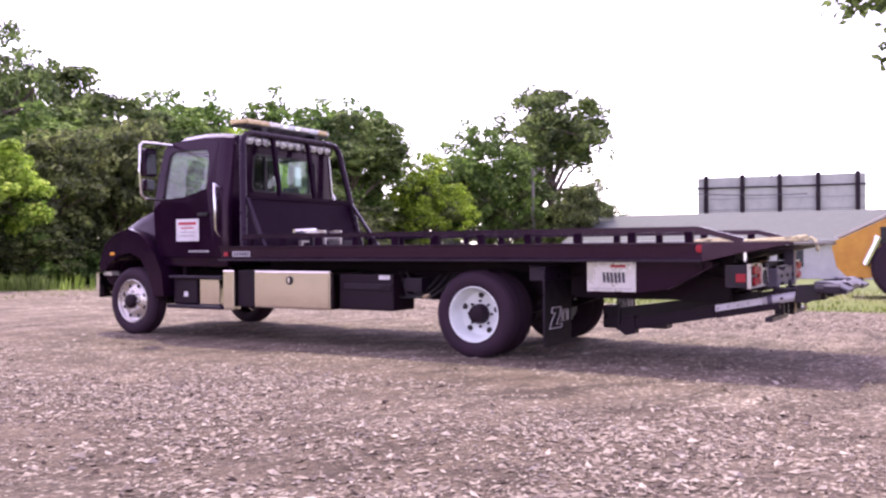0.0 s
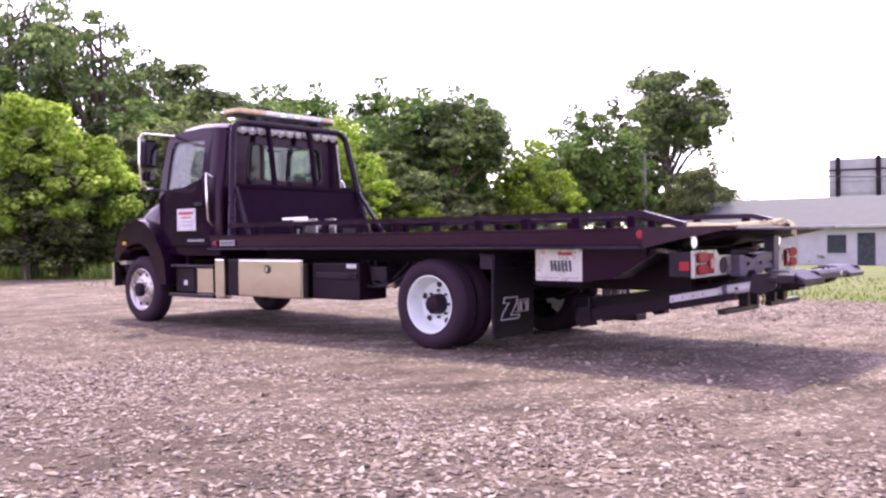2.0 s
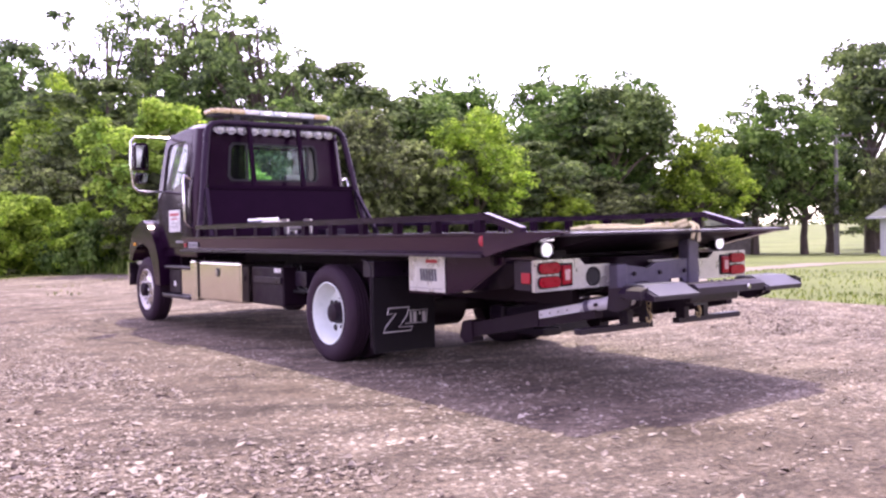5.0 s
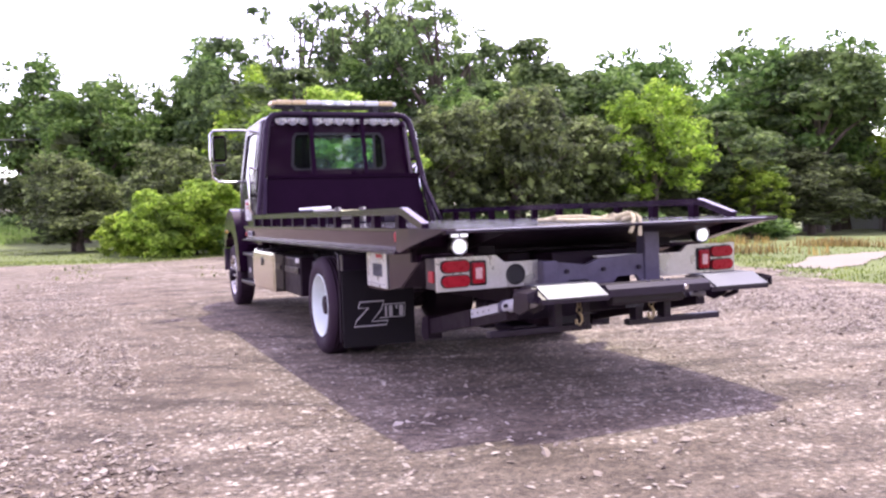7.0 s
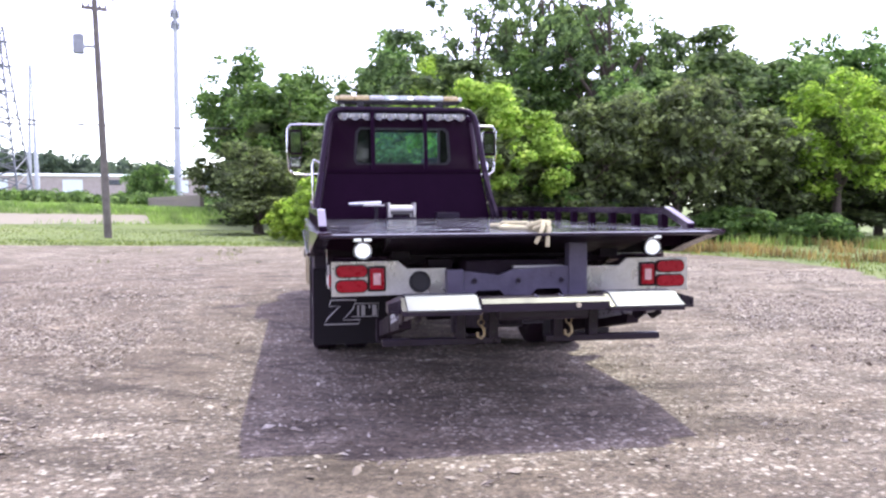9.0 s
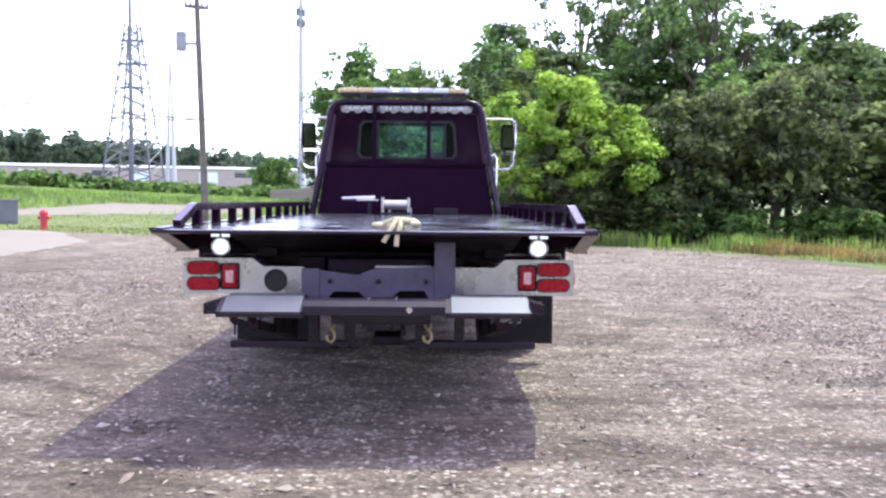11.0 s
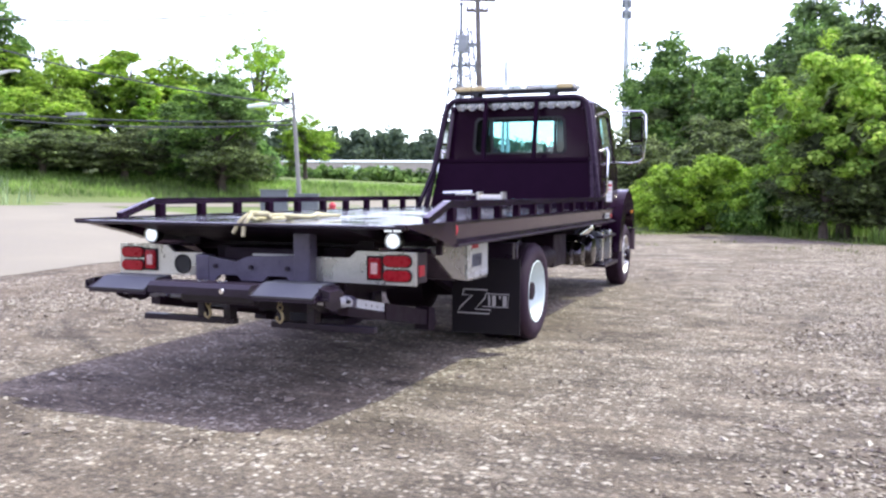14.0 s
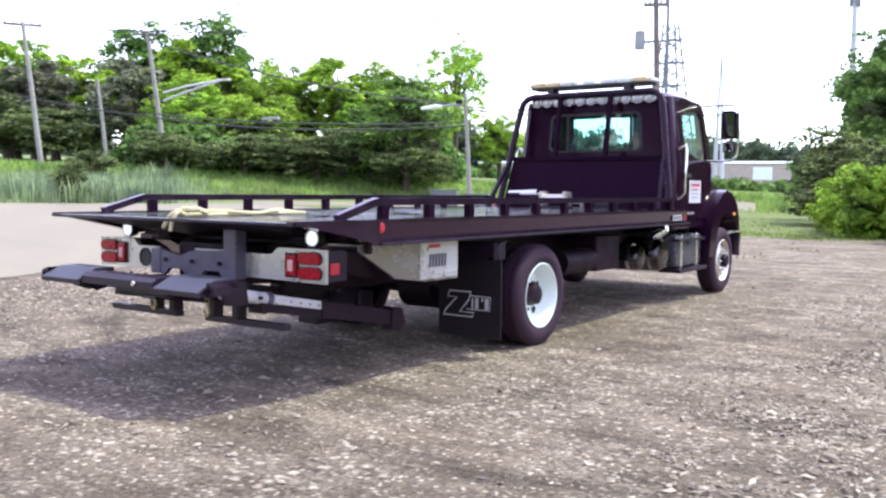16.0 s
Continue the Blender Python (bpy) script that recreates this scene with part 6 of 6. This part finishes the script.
part("lamp_body", box(-0.5, 0.5, -0.12, 0.12, -0.07, 0.07, 0.03), GALV, fix)


def cell_tower(x, y, h):
    mast = thing("cell_tower", "slender grey steel communications mast", "tower", (x, y, rise(x, y)))
    part("mast", tube([(0, 0, -0.5), (0, 0, h + 4)], [0.48, 0.22], 14), MASTGREY, mast, smooth=True)
    for z in (h - 0.6, h - 1.9):
        for k in range(6):
            t = 2 * math.pi * k / 6
            part("antenna_panel", box(0.5 * math.cos(t) - 0.08, 0.5 * math.cos(t) + 0.08, 0.5 * math.sin(t) - 0.08, 0.5 * math.sin(t) + 0.08, z - 0.5, z + 0.5, 0.02), PYLONGREY, mast)
        part("antenna_ring", lathe([(0, 0.45), (0.04, 0.5), (0, 0.55), (-0.04, 0.5)], (0, 0, z), "z", 18, close=True), PYLONGREY, mast)


cell_tower(-15.4, 101.5, 23.2)


def twin_mast(x, y, h):
    """Two tapered steel legs leaning together."""
    ob = thing("steel_mast", "pale tapered twin-legged steel mast", "mast", (x, y, rise(x, y)))
    for s in (-1, 1):
        part("leg", tube([(s * 0.62, 0, -0.5), (s * 0.10, 0, h)], [0.42, 0.12], 10), MASTGREY, ob, smooth=True)
    for k in range(4):
        z = h * (0.15 + 0.2 * k)
        w = 0.75 - 0.63 * z / h
        part("brace", tube([(-w, 0, z), (w, 0, z)], 0.06, 6), MASTGREY, ob)


twin_mast(-41.2, 136, 20.5)


def pylon(x, y, h):
    py = thing("power_pylon", "grey lattice steel power pylon with crossarms", "pylon", (x, y, rise(x, y)))
    bm = bmesh.new()
    half = lambda z: 2.0 * (1 - z / h) ** 1.1 + 0.62
    levels = [h * k / 12 for k in range(13)]
    for sx, sy in ((1, 1), (1, -1), (-1, 1), (-1, -1)):
        tube([(sx * half(z), sy * half(z), z) for z in levels], 0.11, 5, bm)
    for a, b in zip(levels, levels[1:]):
        for s in (1, -1):
            tube([(-half(a), s * half(a), a), (half(b), s * half(b), b)], 0.065, 4, bm)
            tube([(half(a), s * half(a), a), (-half(b), s * half(b), b)], 0.065, 4, bm)
            tube([(s * half(a), -half(a), a), (s * half(b), half(b), b)], 0.065, 4, bm)
    part("lattice", bm, PYLONGREY, py)
    for k, z in enumerate((h * 0.62, h * 0.76, h * 0.90)):
        w = (2.7, 3.2, 2.6)[k]
        part("crossarm", prism([(-w, z), (0, z + 0.28), (w, z), (0, z - 0.05)], "y", -0.07, 0.07, 0), PYLONGREY, py)
        for s in (-1, 1):
            part("insulator_string", tube([(s * (w - 0.1), 0, z), (s * (w - 0.1), 0, z - 0.8)], 0.05, 6), PYLONGREY, py)
    part("steel_pole", tube([(0.5, -2.3, 0), (0.5, -2.3, h * 1.14)], [0.26, 0.16], 10), PYLONGREY, py, smooth=True)
    for z in (h * 0.86, h * 1.13):
        part("pole_arm", tube([(-0.5, -2.3, z), (1.5, -2.3, z)], 0.07, 6), PYLONGREY, py)


pylon(-30.6, 86.0, 17.2)


# ---------------------------------------------------------------- buildings
def low_house():
    """Long white house with a grey gabled roof, side on to the lot."""
    x0, x1, y0, y1 = 43.5, 53.0, -2.0, 18.0
    z0 = rise(48, 8) - 0.25
    house = thing("white_house", "long low white house with grey shingle roof", "house", (48, 8, z0))
    cx, cy = 48, 8
    wall = part("wall", box(x0 - cx, x1 - cx, y0 - cy, y1 - cy, 0, 2.55, 0.02), SIDING, house)
    for k in range(12):
        part("siding_board", prism([(-4.5, 0.18 + 0.19 * k), (-4.515, 0.18 + 0.19 * k), (-4.5, 0.36 + 0.19 * k)], "y", -9.99, 9.99, 0), SIDING, wall)
    bm = bmesh.new()
    e, z = 0.5, 2.5
    c = [bm.verts.new(p) for p in ((-4.5 - e, -10 - e, z), (5 + e, -10 - e, z), (5 + e, 10 + e, z), (-4.5 - e, 10 + e, z))]
    t = [bm.verts.new(p) for p in ((0.25, -10.4, 4.25), (0.25, 10.4, 4.25))]
    for f in ((c[0], c[1], t[0]), (c[1], c[2], t[1], t[0]), (c[2], c[3], t[1]), (c[3], c[0], t[0], t[1]), (c[0], c[3], c[2], c[1])):
        bm.faces.new(f)
    part("roof", bm, SHINGLE, house, "grey gabled shingle roof")
    for y in (-10.52, 10.5):
        part("gable", prism([(-4.7, 2.52), (5.2, 2.52), (0.25, 4.12)], "y", y, y + 0.02, 0), SIDING, house)
    part("downpipe", tube([(-4.62, 6.33, 0.0), (-4.62, 6.33, 2.45)], 0.07, 8), FRAME, house)
    part("fascia", box(-5.02, -4.98, -10.5, 10.5, 2.40, 2.52, 0.01), SIDING, house)
    for y, w, h0, h1 in ((9.1, 0.45, 1.05, 2.0), (1.2, 1.0, 1.0, 2.0), (-3.0, 1.4, 1.0, 2.0)):
        win = part("window", frame_wall([(-4.56, y - w / 2 - 0.06, h0 - 0.06), (-4.56, y + w / 2 + 0.06, h0 - 0.06), (-4.56, y + w / 2 + 0.06, h1 + 0.06), (-4.56, y - w / 2 - 0.06, h1 + 0.06)], [(-4.56, y - w / 2, h0), (-4.56, y + w / 2, h0), (-4.56, y + w / 2, h1), (-4.56, y - w / 2, h1)], (0.05, 0, 0)), SIDING, house)
        part("pane", box(-4.53, -4.518, y - w / 2, y + w / 2, h0, h1, 0), DARKGLASS, win)
    for y, w in ((6.95, 0.9), (4.7, 2.9), (-0.3, 0.9)):
        part("door", box(-4.55, -4.515, y - w / 2, y + w / 2, 0.05, 2.1, 0.02), SIGNBACK if w > 1.5 else WHITE if y > 5 else DARKGLASS, house)


low_house()


def billboard():
    """Back of a roadside billboard: panels between dark posts."""
    at = Vector((69.8, 9.9, rise(68, 12)))
    ob = thing("billboard", "back of a weathered grey roadside billboard", "billboard", at)
    ob.rotation_euler = (0, 0, radians(-81))
    z0, z1 = 3.95, 8.3
    for k in range(11):
        x = -7.2 + 1.2 * k
        part("panel", box(x + 0.003, x + 1.197, 0.0, 0.08, z0, z1, 0.004), SIGNBACK, ob)
    for k in range(5):
        x = -6.48 + 2.97 * k
        part("post", box(x - 0.17, x + 0.17, -0.34, -0.02, -0.5 if k in (1, 4) else z0 - 0.1, z1 + 0.15, 0.02), FRAME, ob)
    part("backing", box(-7.2, 6.0, 0.084, 0.12, z0, z1), SIGNBACK, ob)
    for k in range(4):
        z = z0 + 0.55 + 0.95 * k
        part("rail", box(-7.2, 6.0, -0.03, -0.004, z, z + 0.07, 0.006), GALV, ob)
    for z in (z0 + 0.7, z1 - 0.9):
        part("stringer", box(-7.3, 6.1, -0.1, -0.005, z - 0.06, z + 0.06, 0.01), FRAME, ob)
    part("catwalk", box(-7.3, 6.1, -0.7, -0.345, z0 - 0.2, z0 - 0.12, 0.01), FRAME, ob)
    part("antenna", tube([(-1.2, 0.3, z1), (-1.25, 0.3, z1 + 3.2)], 0.05, 6), GALV, ob)


billboard()


def far_building():
    x, y = -58, 176
    ob = thing("far_building", "long low tan building with white roof edge", "building", (x, y, rise(x, y) + 0.6))
    ob.rotation_euler = (0, 0, radians(18))
    wall = part("wall", box(-45, 45, -8, 8, -1.5, 3.3, 0.05), TANWALL, ob)
    part("roof", prism([(-8.4, 3.3), (8.4, 3.3), (8.0, 3.7), (0, 4.0), (-8.0, 3.7)], "x", -45.5, 45.5, 0.02), WHITE, ob, "white roof edge")
    for k in range(9):
        xx = -41 + 10 * k + (3 if k % 2 else 0)
        part("loading_door" if k % 3 else "window", box(xx - 1.8, xx + 1.8, -8.06, -8.0, 0.1 if k % 3 else 1.6, 2.6, 0.02), WHITE if k % 3 else DARKGLASS, ob)


far_building()


def white_cottage():
    x, y = 47.0, 38.0
    ob = thing("white_cottage", "small white cottage half hidden behind trees", "house", (x, y, rise(x, y) - 0.1))
    ob.rotation_euler = (0, 0, radians(40))
    part("wall", box(-5, 5, -3.5, 3.5, 0, 2.7, 0.02), SIDING, ob)
    part("roof", prism([(-3.9, 2.7), (3.9, 2.7), (0, 4.6)], "x", -5.4, 5.4, 0.01), SHINGLE, ob)
    for xx in (-3, 2.2):
        win = part("window", box(xx - 0.6, xx + 0.6, -3.56, -3.5, 0.9, 2.0, 0.01), PANEL, ob)
        part("pane", box(xx - 0.5, xx + 0.5, -3.575, -3.561, 1.0, 1.9, 0), DARKGLASS, win)


white_cottage()


def dark_shed(x, y):
    ob = thing("shed", "low dark brown wooden shed behind the trees", "shed", (x, y, rise(x, y) - 0.1))
    ob.rotation_euler = (0, 0, radians(-40))
    part("wall", box(-2.6, 2.6, -1.4, 1.4, 0, 1.9, 0.02), POLEWOOD, ob)
    for k in range(18):
        part("board", box(-2.6 + 0.29 * k, -2.34 + 0.29 * k, -1.425, -1.401, 0.05, 1.86, 0.004), POLEWOOD, ob)
    part("roof", prism([(-1.65, 1.88), (1.65, 1.88), (0, 2.5)], "x", -2.8, 2.8, 0.01), SHINGLE, ob)


dark_shed(42.0, 28.6)


def wheel_loader():
    """Yellow loader parked on the grass: arms, body, cab posts and dark tyres."""
    ob = thing("wheel_loader", "worn yellow wheel loader parked on the grass", "loader", (13.5, -4.15, rise(13.5, -4.15)))
    ob.scale = (1.15, 1.15, 1.15)
    ob.rotation_euler = (0, 0, radians(186))
    part("engine_body", prism([(-2.5, 0.95), (-2.42, 1.06), (-1.5, 1.50), (-0.5, 1.86), (0.4, 1.80), (0.4, 0.60), (-1.0, 0.52), (-1.9, 0.38), (-2.2, 0.34), (-2.42, 0.58)], "x", 0.0, 1.5, 0.08), YELLOW, ob)
    part("hood_lid", prism([(-2.40, 1.10), (-1.5, 1.53), (-0.5, 1.89), (-0.5, 1.93), (-1.52, 1.58), (-2.46, 1.12)], "x", 0.05, 1.45, 0.01), PANEL, ob, "dusty pale hood lid")
    part("front_frame", box(0.1, 1.4, 0.4, 1.6, 0.55, 1.05, 0.05), YELLOW, ob)
    part("rear_grille", box(1.5, 1.52, -1.7, -1.2, 0.8, 1.3, 0.01), BLACK, ob)
    part("rear_cylinder", tube([(1.56, -1.95, 0.62), (1.56, -1.72, 1.12)], 0.07, 10), CHROME, ob, smooth=True)
    for x in (0.12, 1.38):
        part("lift_arm", prism([(-0.2, 1.25), (0.0, 1.55), (0.9, 1.45), (1.9, 0.75), (2.1, 0.45), (1.9, 0.45), (0.8, 1.15)], "x", x - 0.07, x + 0.07, 0.02), YELLOW, ob)
        part("lift_cylinder", tube([(x, 0.3, 0.9), (x, 1.2, 1.15)], 0.06, 10), STEEL, ob, smooth=True)
    part("bucket", prism([(1.9, 0.95), (2.0, 0.3), (2.7, 0.12), (2.7, 0.16), (2.1, 0.36), (2.02, 0.95)], "x", -0.2, 1.7, 0.01), YELLOW, ob, "raised edge loader bucket")
    for x in (0.1, 1.4):
        for y in (-1.3, 0.9):
            tire = part("tyre", lathe([(-0.2, 0.28), (-0.22, 0.48), (-0.15, 0.56), (0.15, 0.56), (0.22, 0.48), (0.2, 0.28)], (x, y, 0.56), "x", 28, close=True), RUBBER, ob, smooth=True)
            part("rim", lathe([(-0.15, 0.29), (-0.06, 0.2), (0.06, 0.2), (0.15, 0.29)], (x, y, 0.56), "x", 20), YELLOW, ob, smooth=True)
    for x in (0.2, 1.3):
        for y in (-0.9, 0.2):
            part("canopy_post", box(x - 0.04, x + 0.04, y - 0.04, y + 0.04, 1.44, 1.80, 0.01), BLACK, ob)
    part("seat", box(0.5, 1.0, -0.7, -0.2, 1.45, 1.75, 0.05), BLACK, ob)


wheel_loader()


def utility_cabinet(x, y, w, h):
    ob = thing("utility_cabinet", "grey metal utility cabinet on the verge", "cabinet", (x, y, rise(x, y)), "cabinets on the verge")
    ob.rotation_euler = (0, 0, radians(25))
    part("body", box(-w / 2, w / 2, -0.3, 0.3, -0.1, h, 0.02), PYLONGREY, ob)
    part("lid", box(-w / 2 - 0.03, w / 2 + 0.03, -0.33, 0.33, h, h + 0.05, 0.01), PYLONGREY, ob)
    part("door", box(-w / 2 + 0.05, w / 2 - 0.05, -0.315, -0.30, 0.06, h - 0.06, 0.005), PYLONGREY, ob)


utility_cabinet(-15.3, 22.2, 1.0, 0.85)
utility_cabinet(-14.2, 22.8, 0.9, 0.75)
hydrant = thing("fire_hydrant", "red fire hydrant on the verge", "hydrant", (-11.8, 20.4, rise(-11.8, 20.4)))
part("barrel", lathe([(-0.05, 0.14), (0.04, 0.14), (0.05, 0.10), (0.46, 0.10), (0.47, 0.13), (0.52, 0.13), (0.58, 0.09), (0.62, 0.03)], (0, 0, 0), "z", 16), BAR_RED, hydrant, smooth=True)
for s in (-1, 1):
    part("outlet", tube([(0.09 * s, 0, 0.36), (0.18 * s, 0, 0.36)], 0.05, 10), BAR_RED, hydrant)


low_wall = thing("low_block_wall", "low grey block wall by the far grass", "wall", (-12.3, 73, rise(-12.3, 73)))
low_wall.rotation_euler = (0, 0, radians(-72))
for k in range(9):
    for n in range(3):
        part("block", box(-12.0 + 2.7 * k + 0.01, -9.32 + 2.7 * k, -0.15, 0.15, -0.3 + 0.45 * n, 0.135 + 0.45 * n, 0.02), CONCRETE, low_wall)
